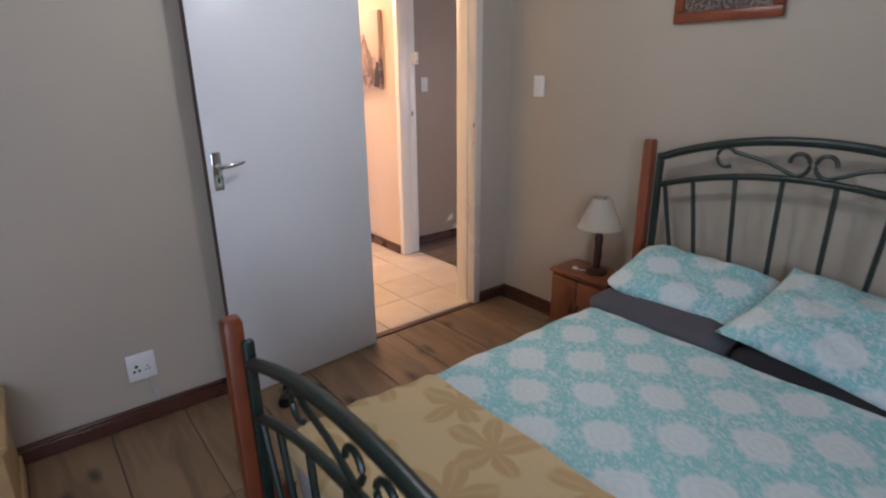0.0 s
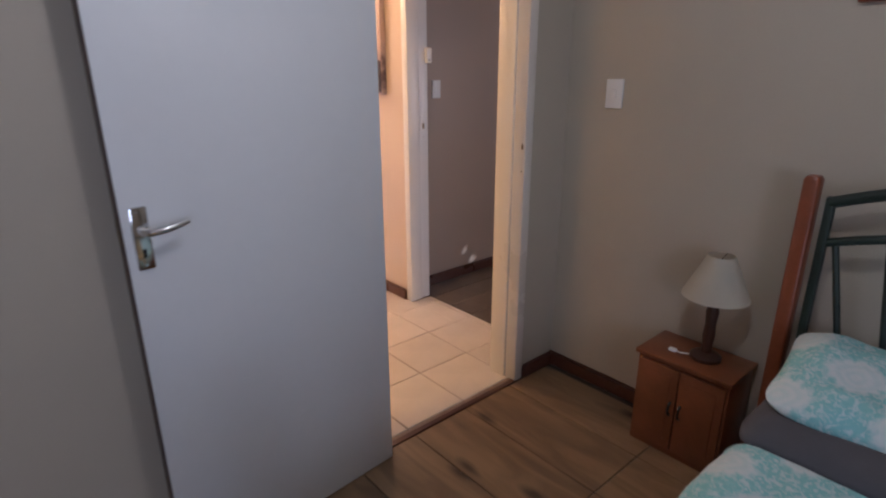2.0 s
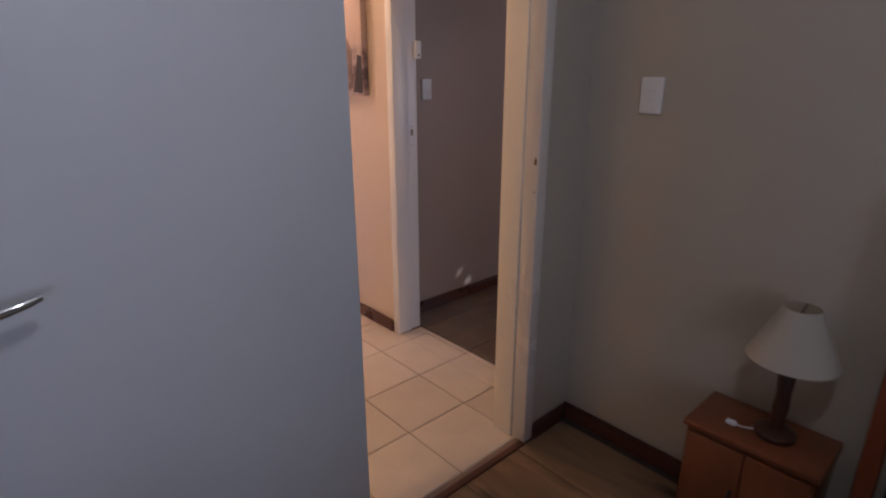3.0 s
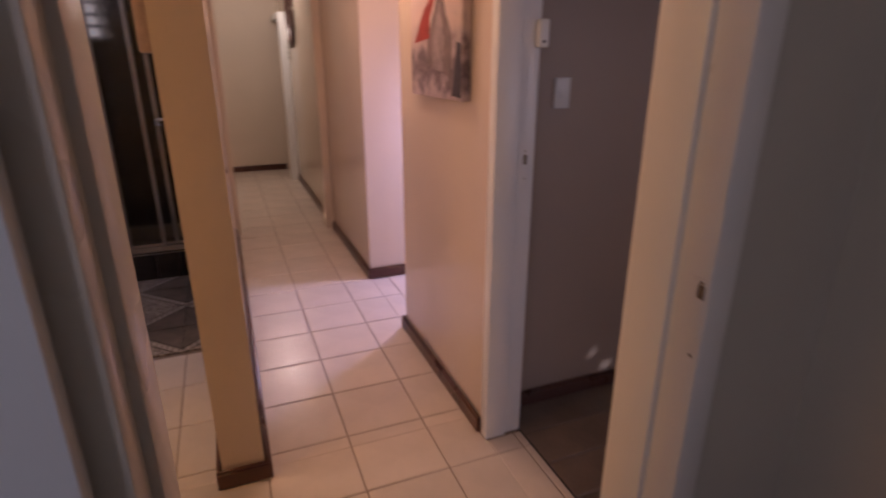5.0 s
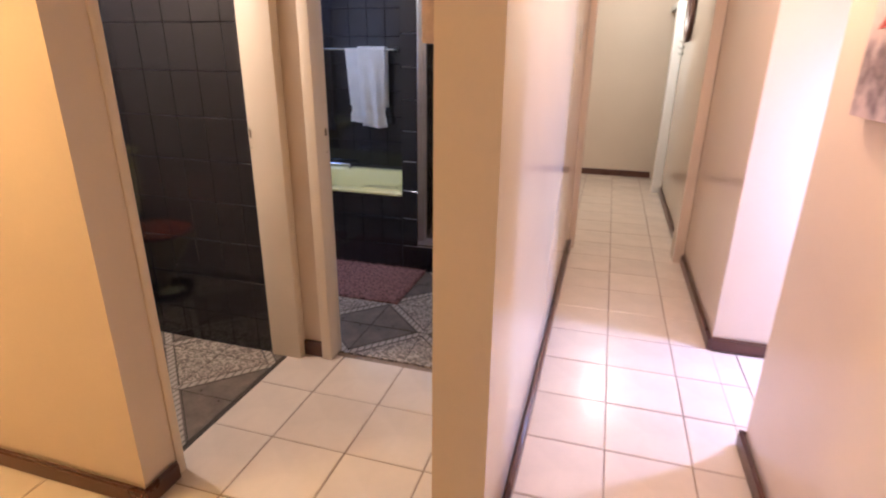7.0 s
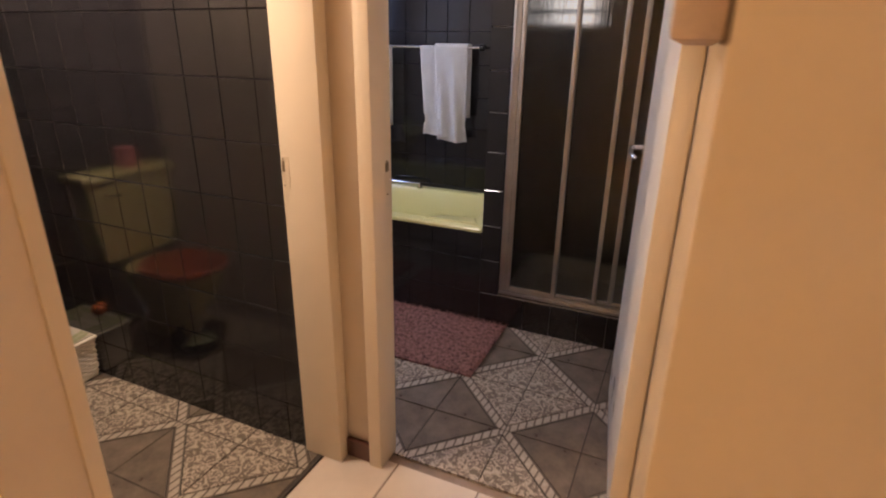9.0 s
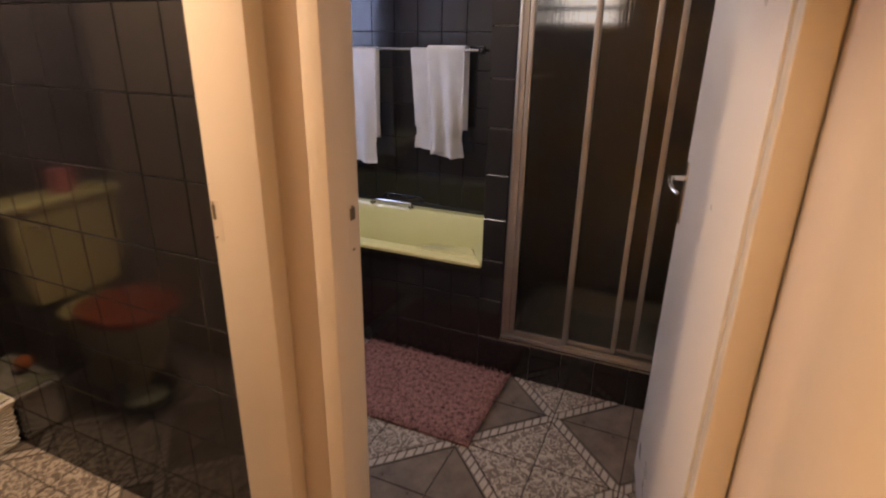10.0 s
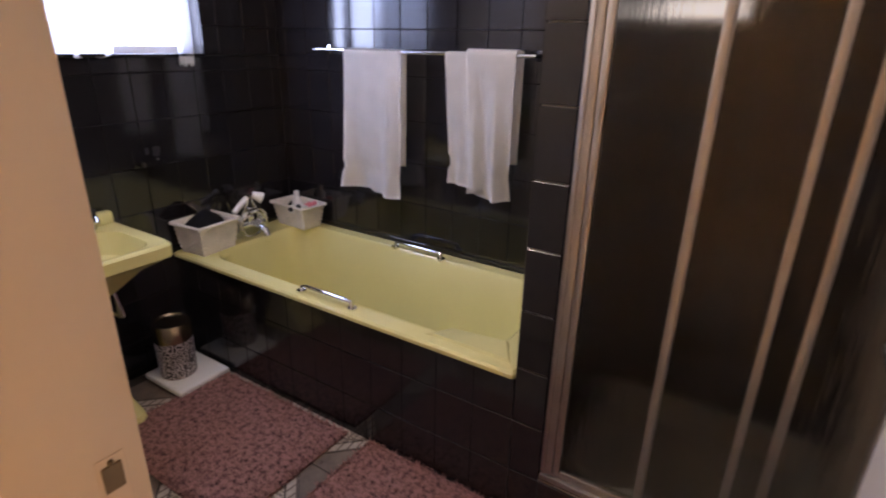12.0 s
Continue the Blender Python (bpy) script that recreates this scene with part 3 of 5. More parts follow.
door_frame("door_frame_3", [(0.224, 4.776, 0, 0.392, 4.834, 2.04), (0.228, 3.908, 0, 0.392, 3.945, 2.04)], (0.228, 3.908, 2.04, 0.392, 4.834, 2.085), M_CREAM, "cream painted frame of the toilet doorway")
door_frame("door_frame_4", [(0.499, 4.812, 0, 0.552, 4.934, 2.04), (1.382, 4.804, 0, 1.4365, 4.828, 2.04), (1.382, 4.828, 0, 1.4305, 4.89, 2.04), (1.394, 4.89, 0, 1.4305, 4.934, 2.04)], (0.499, 4.812, 2.04, 1.4305, 4.934, 2.085), M_CREAM, "cream painted frame of the bathroom doorway")
struct("threshold_strip", box(1.47, 2.485, -0.012, 2.245, 2.515, 0.006, 0.003), M_BASE, "dark brown strip between planks and tiles", "threshold")

# ---- bedroom things ----


def add(name, bm, material, parent, label="", smooth=40):
    """A part whose mesh is given in the room's own metres."""
    ob = part(name, bm, material, parent, label, smooth)
    if parent.parent is None and parent.data is None:
        ob.matrix_parent_inverse = parent.matrix_basis.inverted()
    return ob


BC, BW = 0.735, 0.637     # middle and half width of the bed
HX, FX = 2.43, 0.402      # planes of the headboard and footboard
bed = thing("bed_frame", "double bed frame of dark green iron with red wooden posts", "bed", pose(1.43, BC, 0))


def arch(x, z0, z1, k=14, inset=0.0):
    w = BW - inset
    return [(x, BC + w * (2 * i / k - 1), z0 + (z1 - z0) * (1 - (2 * i / k - 1) ** 2)) for i in range(k + 1)]


def scroll(x, y, z, s, side):
    """An S of bar with a curl at each end."""
    tail = []
    for i in range(15):
        a = radians(-120 + 300 * (i / 14))
        r = 0.046 - 0.014 * (i / 14)
        tail.append((x, y + side * (0.12 + r * math.cos(a)) * s, z + (r * math.sin(a)) * s * 1.1))
    first = [(x, y + side * (-0.16 + 0.040 * math.cos(radians(a))) * s, z - 0.004 + 0.042 * math.sin(radians(a)) * s) for a in range(-60, -330, -22)]
    return first + [(x, y + side * 0.0, z - 0.004)] + tail


def bed_end(x, z_top0, z_top1, z_low0, z_low1, z_post, z_foot, scale):
    for s in (1, -1):
        y = BC + s * (BW + 0.04)
        b = bmesh.new()
        px, py = (x - 0.005, y + 0.016 * s) if x > 1 else (x - 0.026, y)
        loft(b, [rrect(px, py, 0.028, 0.024, 0.008, z, 3) for z in (0.0, 0.3, z_post - 0.012)] + [rrect(px, py, 0.022, 0.018, 0.008, z_post, 3)])
        add("post", b, M_REDWOOD, bed, "red-stained square wooden post")
        add("stile", box(x - 0.016, BC + s * BW - 0.016, 0.12, x + 0.016, BC + s * BW + 0.011, z_post - 0.06, 0.006), M_IRON, bed)
        add("scroll", tube(bmesh.new(), scroll(x, BC + s * 0.17, (z_top1 + z_low1) / 2 - 0.012, scale, -s), 0.0085, 8), M_IRON, bed)
    add("top_rail", tube(bmesh.new(), arch(x, z_top0, z_top1), 0.019, 10), M_IRON, bed)
    add("lower_rail", tube(bmesh.new(), arch(x, z_low0, z_low1), 0.0145, 10), M_IRON, bed)
    add("foot_rail", tube(bmesh.new(), [(x, BC - BW, z_foot), (x, BC + BW, z_foot)], 0.0145, 10), M_IRON, bed)
    for q in (0.60, 0.465, 0.28, 0.095):
        for s in (1, -1):
            zt = z_low0 + (z_low1 - z_low0) * (1 - (q / BW) ** 2)
            add("spindle", tube(bmesh.new(), [(x, BC + s * q, zt), (x, BC + s * (q * 0.74 + 0.02), z_foot)], 0.0105, 8), M_IRON, bed)


bed_end(HX, 1.10, 1.225, 0.965, 1.075, 1.18, 0.30, 1.0)
bed_end(FX, 0.732, 0.862, 0.557, 0.70, 0.866, 0.20, 0.9)
for s in (1, -1):
    add("side_rail", box(FX, BC + s * (BW + 0.005) - 0.014, 0.20, HX, BC + s * (BW + 0.005) + 0.014, 0.29, 0.005), M_REDWOOD, bed)
for i in range(7):
    x = 0.60 + 0.28 * i
    add("slat", box(x - 0.04, BC - BW, 0.235, x + 0.04, BC + BW, 0.255), M_PINE, bed)

mattress = tagged(new("mattress", mesh_of("mattress", box(0.475, BC - 0.595, 0.256, 2.385, BC + 0.595, 0.445, 0.045, 4), M_MATT, 40)), "white quilted double mattress on the bed frame", "mattress")


def drape(name, x0, x1, top, hang_y, hang_x0, mat_, th, seed, label, category, wave=0.006):
    """Bedding lying over the mattress, falling over the sides and, if asked, over the foot."""
    b = bmesh.new()
    half = 0.625
    ny, nx = 60, max(12, int((x1 - x0) / 0.03))
    arc = half + hang_y
    def f(u, v):
        s = (2 * v - 1) * arc
        a = abs(s)
        r = 0.075
        sg = 1 if s > 0 else -1
        flat_ = half - r
        if a < flat_:
            y, z = a, top
        elif a < flat_ + r * math.pi / 2:
            t = (a - flat_) / r
            y, z = flat_ + r * math.sin(t), top - r * (1 - math.cos(t))
        else:
            y, z = half + 0.01 * math.sin(20 * u + seed), top - r - (a - flat_ - r * math.pi / 2)
        x = x0 + u * (x1 - x0)
        nz = noise.noise((x * 4 + seed, s * 4, seed)) * wave * 1.3 + noise.noise((x * 11, s * 11 + seed, 1)) * wave * 0.8
        if hang_x0 and u < 0.12:
            d = (0.12 - u) / 0.12
            z -= hang_x0 * d * d
        return (x, BC + sg * (y + nz * 0.6), z + nz)
    grid(b, nx, ny, f)
    bmesh.ops.recalc_face_normals(b, faces=b.faces)
    if sum(q.normal.z for q in b.faces) < 0:
        bmesh.ops.reverse_faces(b, faces=b.faces)
    bmesh.ops.solidify(b, geom=b.faces[:], thickness=-th)
    t = thing(name, label, category, pose((x0 + x1) / 2, BC, top))
    add("cover", b, mat_, t, "", 60)
    rim = [Vector(f(1.0, i / 48)) - Vector((0, 0, th * 0.35)) for i in range(49)]
    add("hem", tube(bmesh.new(), rim, th * 0.62, 8), mat_, t, "stitched hem", 60)
    return t


drape("duvet", 0.50, 1.895, 0.473, 0.20, 0, M_DUVET, 0.02, 3, "turquoise and white damask duvet spread over the bed", "duvet")
drape("blanket", 0.462, 0.985, 0.495, 0.24, 0.05, M_BLANKET, 0.014, 8, "gold leaf-patterned fleece blanket across the foot of the bed", "blanket", 0.013)
for s, cloth, tone in ((1, M_GREY, "charcoal grey"), (-1, M_BLACKCLOTH, "near-black")):
    b = bmesh.new()
    loft(b, [rrect(2.145, BC + s * 0.315, 0.245 - e, 0.31 - e, 0.06, z - (0.012 if s < 0 else 0), 6) for e, z in ((0.03, 0.459), (0.0, 0.478), (0.0, 0.51), (0.04, 0.545), (0.10, 0.56))])
    tagged(new("flat_pillow", mesh_of("flat_pillow", b, cloth, 60)), tone + " flat pillow under a patterned pillow", "pillow", "flat pillows on the bed")


def pillow(name, m, w, d, h, seed, soft_corner=0.0):
    b = bmesh.new()
    k = 22
    for s in (1, -1):
        def f(u, v):
            x, y = 2 * u - 1, 2 * v - 1
            puff = max(0.0, (1 - abs(x) ** 2.6)) ** 0.55 * max(0.0, (1 - abs(y) ** 2.6)) ** 0.55
            pinch = 1 - 0.07 * (1 - abs(x) ** 2) * abs(y) ** 3
            pinch2 = 1 - 0.07 * (1 - abs(y) ** 2) * abs(x) ** 3
            z = s * h * 0.5 * puff + noise.noise((x * 2.2 + seed, y * 2.2, s)) * 0.036 * puff + noise.noise((x * 5 + seed, y * 5, s)) * 0.018 * puff
            return (x * w / 2 * pinch2 * (1 - soft_corner * y ** 6), y * d / 2 * pinch * (1 - soft_corner * x ** 6), z)
        grid(b, k, k, f)
    bmesh.ops.remove_doubles(b, verts=b.verts, dist=0.0005)
    ob = new(name, mesh_of(name, b, M_DUVET, 80))
    ob.matrix_world = m
    return tagged(ob, "turquoise and white damask pillow leaning on the headboard", "pillow", "pillows on the bed")


pillow("pillow", pose(2.225, 1.035, 0.598, 4, -13, 4), 0.47, 0.67, 0.14, 1, 0.13)
pillow("pillow", pose(2.175, 0.42, 0.602, 5, -15, -6), 0.56, 0.70, 0.15, 5)

night = thing("bedside_cupboard", "small red-brown pine bedside cupboard with two doors", "cupboard", pose(2.40, 1.69, 0))
NX, N0, N1 = 2.285, 1.505, 1.885
add("body", box(NX + 0.012, N0 + 0.01, 0.0, 2.517, N1 - 0.01, 0.408, 0.003), M_NWOOD, night)
add("top", box(NX - 0.006, N0, 0.41, 2.519, N1, 0.43, 0.005), M_NWOOD, night)
for k, (y0, y1) in enumerate(((N0 + 0.018, 1.692), (1.698, N1 - 0.018))):
    leaf = add("door", bx(box(NX - 0.003, y0, 0.035, NX + 0.0118, y1, 0.395, 0.004), NX - 0.0055, y0 + 0.03, 0.07, NX - 0.003, y1 - 0.03, 0.36, 0.001), M_NWOOD, night)
    yh = 1.675 if k == 0 else 1.715
    add("handle", tube(bmesh.new(), [(NX - 0.004, yh, 0.255), (NX - 0.017, yh, 0.245), (NX - 0.02, yh, 0.225), (NX - 0.017, yh, 0.205), (NX - 0.004, yh, 0.195)], 0.005, 8), M_DARKHOLE, leaf, "small dark metal pull")

tl = thing("table_lamp", "unlit table lamp with cream cone shade and dark wooden stem", "lamp", pose(2.405, 1.66, 0.43))
LX, LY = 2.405, 1.66
add("base", lathe(bmesh.new(), [(0.058, 0.0), (0.058, 0.014), (0.045, 0.024), (0.025, 0.03)], 28, (LX, LY, 0.43)), M_DARKWOOD, tl)
add("stem", lathe(bmesh.new(), [(0.022, 0.028), (0.019, 0.06), (0.023, 0.10), (0.02, 0.15), (0.024, 0.20), (0.014, 0.23), (0.012, 0.265)], 20, (LX, LY, 0.43)), M_DARKWOOD, tl)
bsh = lathe(bmesh.new(), [(0.120, 0.262), (0.047, 0.424)], 36, (LX, LY, 0.43), False)
bmesh.ops.solidify(bsh, geom=bsh.faces[:], thickness=0.002)
add("shade", bsh, M_SHADE, tl, "cream fabric cone lampshade")
add("bulb_holder", lathe(bmesh.new(), [(0.014, 0.26), (0.016, 0.29), (0.026, 0.33), (0.024, 0.37), (0.01, 0.40)], 16, (LX, LY, 0.43)), M_PLASTIC, tl)
add("shade_ring", tube(bmesh.new(), [(LX - 0.047, LY, 0.851), (LX, LY, 0.838), (LX + 0.047, LY, 0.851)], 0.002, 6), M_BRASS, tl)
sw = thing("cord_switch", "small white lamp cord switch on the bedside cupboard", "switch", pose(2.36, 1.79, 0.432))
add("switch_body", box(2.350, 1.755, 0.431, 2.370, 1.785, 0.444, 0.004), M_PLASTIC, sw)
add("cord", tube(bmesh.new(), [(2.36, 1.756, 0.437), (2.365, 1.74, 0.434), (2.39, 1.70, 0.434), (2.40, 1.685, 0.436)], 0.0025, 6), M_PLASTIC, sw)


def switch(name, m, w, h, label, rocker=(0.45, 0.38)):
    """Local x across, z up, facing -y."""
    t = thing(name, label, "light switch", m)
    part("plate", box(-w / 2, -0.011, -h / 2, w / 2, 0.0, h / 2, 0.004), M_PLASTIC, t)
    part("rocker", box(-w * rocker[0] / 2, -0.016, -h * rocker[1] / 2, w * rocker[0] / 2, -0.011, h * rocker[1] / 2, 0.003), M_PLASTIC, t)
    return t


switch("light_switch", pose(2.539, 2.25, 1.41, 0, 0, -90), 0.082, 0.122, "white plastic light switch on the beige wall", (0.3, 0.3))
switch("light_switch", pose(2.832, 3.798, 1.395, 0, 0, 0), 0.07, 0.115, "white plastic light switch on the taupe wall", (0.35, 0.3))

pic = thing("framed_picture", "dark landscape print in a carved red-brown frame", "picture", pose(2.539, 1.205, 1.70))
for name, q in (("frame_bar", (0.972, 1.697, 1.438, 1.742)), ("frame_bar", (0.972, 2.06, 1.438, 2.105)), ("frame_bar", (0.972, 1.742, 1.017, 2.06)), ("frame_bar", (1.393, 1.742, 1.438, 2.06))):
    add(name, box(2.512, q[0], q[1], 2.539, q[2], q[3], 0.006), M_REDWOOD, pic)
M_PRINT = two_tone("dark_print", (0.05, 0.035, 0.028), (0.22, 0.17, 0.14), foliage, 0.5, 0.0)
add("print", box(2.526, 1.017, 1.742, 2.537, 1.393, 2.06), M_PRINT, pic)

# bedroom door, folded back against the wall
bd = thing("door_1", "white painted flush door standing open against the wall", "door", pose(1.425, 2.42, 0))
bd["kind"] = "structure"
AJAR = Matrix.Translation((0.630, 2.374, 0)) @ Matrix.Rotation(radians(4.4), 4, "Z") @ Matrix.Translation((-0.632, -2.392, 0))


def ajar(bm_):
    bmesh.ops.transform(bm_, matrix=AJAR, verts=bm_.verts)
    return bm_


add("leaf", ajar(box(0.632, 2.392, 0.004, 1.445, 2.430, 2.03, 0.003)), M_WHITE, bd)
# Thin dark strip: the gap's shadow put into the edge's colour.
add("edge_shade", ajar(box(0.6298, 2.393, 0.014, 0.6318, 2.429, 2.028)), M_DARKWOOD, bd, "dark brown strip for the shade along the door edge")
plate = add("handle_plate", ajar(box(0.652, 2.385, 1.024, 0.692, 2.392, 1.186, 0.004)), M_CHROME, bd, "polished chrome handle plate")
add("lever", ajar(tube(bmesh.new(), [(0.672, 2.386, 1.128), (0.672, 2.352, 1.128), (0.682, 2.338, 1.128), (0.715, 2.333, 1.131), (0.752, 2.335, 1.137), (0.772, 2.338, 1.141)], [0.011, 0.010, 0.010, 0.0095, 0.008, 0.006], 10)), M_CHROME, plate)
add("keyhole", ajar(box(0.668, 2.3835, 1.056, 0.676, 2.3852, 1.078)), M_DARKHOLE, plate)
add("screw", ajar(cyl(cyl(bmesh.new(), (0.672, 2.386, 1.172), (0.672, 2.3835, 1.172), 0.004), (0.672, 2.386, 1.036), (0.672, 2.3835, 1.036), 0.004)), M_CHROME, plate)
back = add("handle_plate", ajar(box(0.652, 2.43, 1.024, 0.692, 2.437, 1.186, 0.004)), M_CHROME, bd)
add("lever", ajar(tube(bmesh.new(), [(0.672, 2.436, 1.128), (0.672, 2.47, 1.128), (0.70, 2.478, 1.128), (0.77, 2.476, 1.138)], 0.009, 8)), M_CHROME, back)
for z in (0.25, 1.75):
    add("hinge", ajar(cyl(bmesh.new(), (1.451, 2.437, z), (1.451, 2.437, z + 0.1), 0.007)), M_CHROME, bd)
add("latch", ajar(box(0.6275, 2.402, 1.09, 0.6297, 2.422, 1.16)), M_BRASS, bd)


def strike(plate_box, keep_box, paint, label):
    """A painted-over strike plate with a worn metal keep."""
    t = thing("strike_plate", label, "strike plate", pose((plate_box[0] + plate_box[3]) / 2, (plate_box[1] + plate_box[4]) / 2, plate_box[2]))
    add("plate", box(*plate_box, 0.0006, 1), paint, t, "painted-over steel plate")
    add("keep", box(*keep_box, 0.0005, 1), M_BRASS, t, "worn dark brass keep")
    mid = [(keep_box[k] + keep_box[k + 3]) / 2 for k in (0, 1)]
    for z in (plate_box[2] + 0.009, plate_box[5] - 0.007):
        add("screw", box(mid[0] - 0.0025, mid[1] - 0.0025, z - 0.0025, mid[0] + 0.0025, mid[1] + 0.0025, z + 0.0025, 0.001, 1), M_BRASS, t)


strike((2.2437, 2.500, 1.065, 2.2449, 2.530, 1.205), (2.2428, 2.500, 1.172, 2.2442, 2.512, 1.194), M_IVORY, "worn brass strike plate let into the cream door frame")
strike((2.572, 3.6405, 1.10, 2.604, 3.6418, 1.215), (2.586, 3.6395, 1.160, 2.602, 3.6408, 1.195), M_WHITE, "worn brass strike plate let into the white door frame")
strike((0.229, 4.7747, 1.085, 0.258, 4.7759, 1.19), (0.231, 4.7737, 1.140, 0.242, 4.7750, 1.178), M_CREAM, "worn brass strike plate on the toilet door frame")
strike((0.5521, 4.886, 1.065, 0.5533, 4.914, 1.19), (0.5530, 4.890, 1.150, 0.5560, 4.909, 1.180), M_CREAM, "dark strike plate on the bathroom door frame")

so = thing("wall_socket", "white double power socket low on the bedroom wall", "socket", pose(0.263, 2.499, 0.267))
add("plate", box(0.206, 2.488, 0.204, 0.320, 2.499, 0.330, 0.004), M_PLASTIC, so)
for px, pz, pr in ((0.232, 0.25, 0.006), (0.252, 0.25, 0.006), (0.242, 0.272, 0.0075), (0.278, 0.25, 0.0035), (0.292, 0.25, 0.0035), (0.285, 0.265, 0.0035)):
    add("pin_hole", cyl(bmesh.new(), (px, 2.489, pz), (px, 2.4872, pz), pr, seg=12), M_DARKHOLE, so)
for px in (0.235, 0.288):
    add("rocker", box(px - 0.009, 2.4845, 0.293, px + 0.009, 2.488, 0.313, 0.002), M_PLASTIC, so)
tagged(new("thin_cable", mesh_of("thin_cable", tube(bmesh.new(), [(0.275, 2.494, 0.205), (0.285, 2.494, 0.16), (0.30, 2.494, 0.12), (0.305, 2.490, 0.079)], 0.003, 6), M_MATT, 60)), "thin white cable running down from the wall socket", "cable")

ch = thing("pine_chest", "low pale pine chest with a moulded top edge", "chest", pose(-0.5, 2.25, 0))
add("body", box(-0.86, 2.03, 0.02, -0.22, 2.455, 0.335, 0.004), M_PINE, ch)
add("top", bx(box(-0.88, 2.005, 0.352, -0.20, 2.46, 0.372, 0.007), -0.87, 2.015, 0.336, -0.21, 2.458, 0.351, 0.004), M_PINE, ch)
add("plinth", box(-0.87, 2.02, 0.0, -0.21, 2.458, 0.06, 0.006), M_PINE, ch)
add("front_panel", box(-0.80, 2.022, 0.10, -0.28, 2.0298, 0.30, 0.004), M_PINE, ch)

db = thing("hand_weight", "small black hand weight lying on the plank floor", "dumbbell", pose(0.82, 2.22, 0))
add("grip", cyl(bmesh.new(), (0.775, 2.185, 0.03), (0.845, 2.295, 0.03), 0.013), M_DARKHOLE, db)
for e in (0, 1):
    c = Vector((0.775, 2.185, 0.03)).lerp(Vector((0.845, 2.295, 0.03)), e)
    d = (Vector((0.845, 2.295, 0.03)) - Vector((0.775, 2.185, 0.03))).normalized() * 0.025
    bb = cyl(bmesh.new(), c - d, c + d, 0.03, seg=8)
    bmesh.ops.bevel(bb, geom=bb.edges[:], offset=0.005, segments=2, affect="EDGES")
    add("weight_head", bb, M_DARKHOLE, db)

# bedroom window, behind the viewer
wb = thing("window_1", "white framed bedroom window", "window", pose(-1.0, -2.14, 0.95))
wb["kind"] = "structure"
for q in ((-1.75, 0.95, -1.70, 2.15), (-0.30, 0.95, -0.25, 2.15), (-1.70, 0.95, -0.30, 1.0), (-1.70, 2.10, -0.30, 2.15), (-1.02, 1.0, -0.98, 2.10)):
    add("window_frame", box(q[0], -2.19, q[1], q[2], -2.145, q[3], 0.004), M_WHITE, wb)

# ---- hall and corridor things ----
cv = thing("canvas_painting", "canvas of grey houses with one red roof", "painting", pose(2.47, 4.14, 1.37))


def house_canvas():
    """Misty wash, a dark band of ground and smudges."""
    m = bpy.data.materials.new("painted_canvas")
    m.use_nodes = True
    n, l, b = nodes_of(m)
    co, sep, nz = n.new("ShaderNodeTexCoord"), n.new("ShaderNodeSeparateXYZ"), n.new("ShaderNodeTexNoise")
    l.new(co.outputs["Object"], sep.inputs[0])
    nz.inputs["Scale"].default_value, nz.inputs["Detail"].default_value = 16, 6
    l.new(co.outputs["Object"], nz.inputs["Vector"])
    z = math_node(n, l, "ADD", math_node(n, l, "MULTIPLY", math_node(n, l, "SUBTRACT", sep.outputs[2], 1.37), 2.0), math_node(n, l, "MULTIPLY", math_node(n, l, "SUBTRACT", nz.outputs["Fac"], 0.5), 0.75))
    r = n.new("ShaderNodeValToRGB")
    e = r.color_ramp.elements
    e[0].position, e[0].color = 0.0, (0.52, 0.42, 0.42, 1)
    e[1].position, e[1].color = 0.62, (0.58, 0.46, 0.42, 1)
    for p, c in ((0.12, (0.30, 0.24, 0.25, 1)), (0.22, (0.12, 0.09, 0.10, 1)), (0.34, (0.32, 0.25, 0.25, 1)), (0.42, (0.44, 0.36, 0.35, 1))):
        e.new(p).color = c
    l.new(z, r.inputs["Fac"])
    l.new(r.outputs[0], b.inputs["Base Color"])
    b.inputs["Roughness"].default_value = 0.6
    return m


M_CANVAS = house_canvas()
M_ROOFRED = mat("red_brushwork", (0.34, 0.035, 0.02), 0.6, var=0.3, scale=20, grain=90, bump=0.2)
M_GREYPAINT = mat("grey_brushwork", (0.20, 0.15, 0.15), 0.6, var=0.4, scale=22, grain=90, bump=0.2)
M_DARKPAINT = mat("dark_brushwork", (0.035, 0.03, 0.045), 0.6, var=0.4, scale=22, grain=90, bump=0.2)
M_MIDPAINT = mat("mid_brushwork", (0.31, 0.25, 0.25), 0.6, var=0.5, scale=24, grain=90, bump=0.2)
M_MIST = mat("pale_brushwork", (0.50, 0.40, 0.38), 0.6, var=0.25, scale=18, grain=90, bump=0.2)
CVX = 2.436
add("canvas", box(CVX, 3.855, 1.368, 2.473, 4.425, 1.96, 0.004), M_CANVAS, cv)


def daub(name, pts, material, lift):
    """A thin brushed patch on the canvas."""
    b = bmesh.new()
    loft(b, [[(CVX - lift, y, z) for y, z in pts], [(CVX - 0.0002, y, z) for y, z in pts]])
    add(name, b, material, cv)


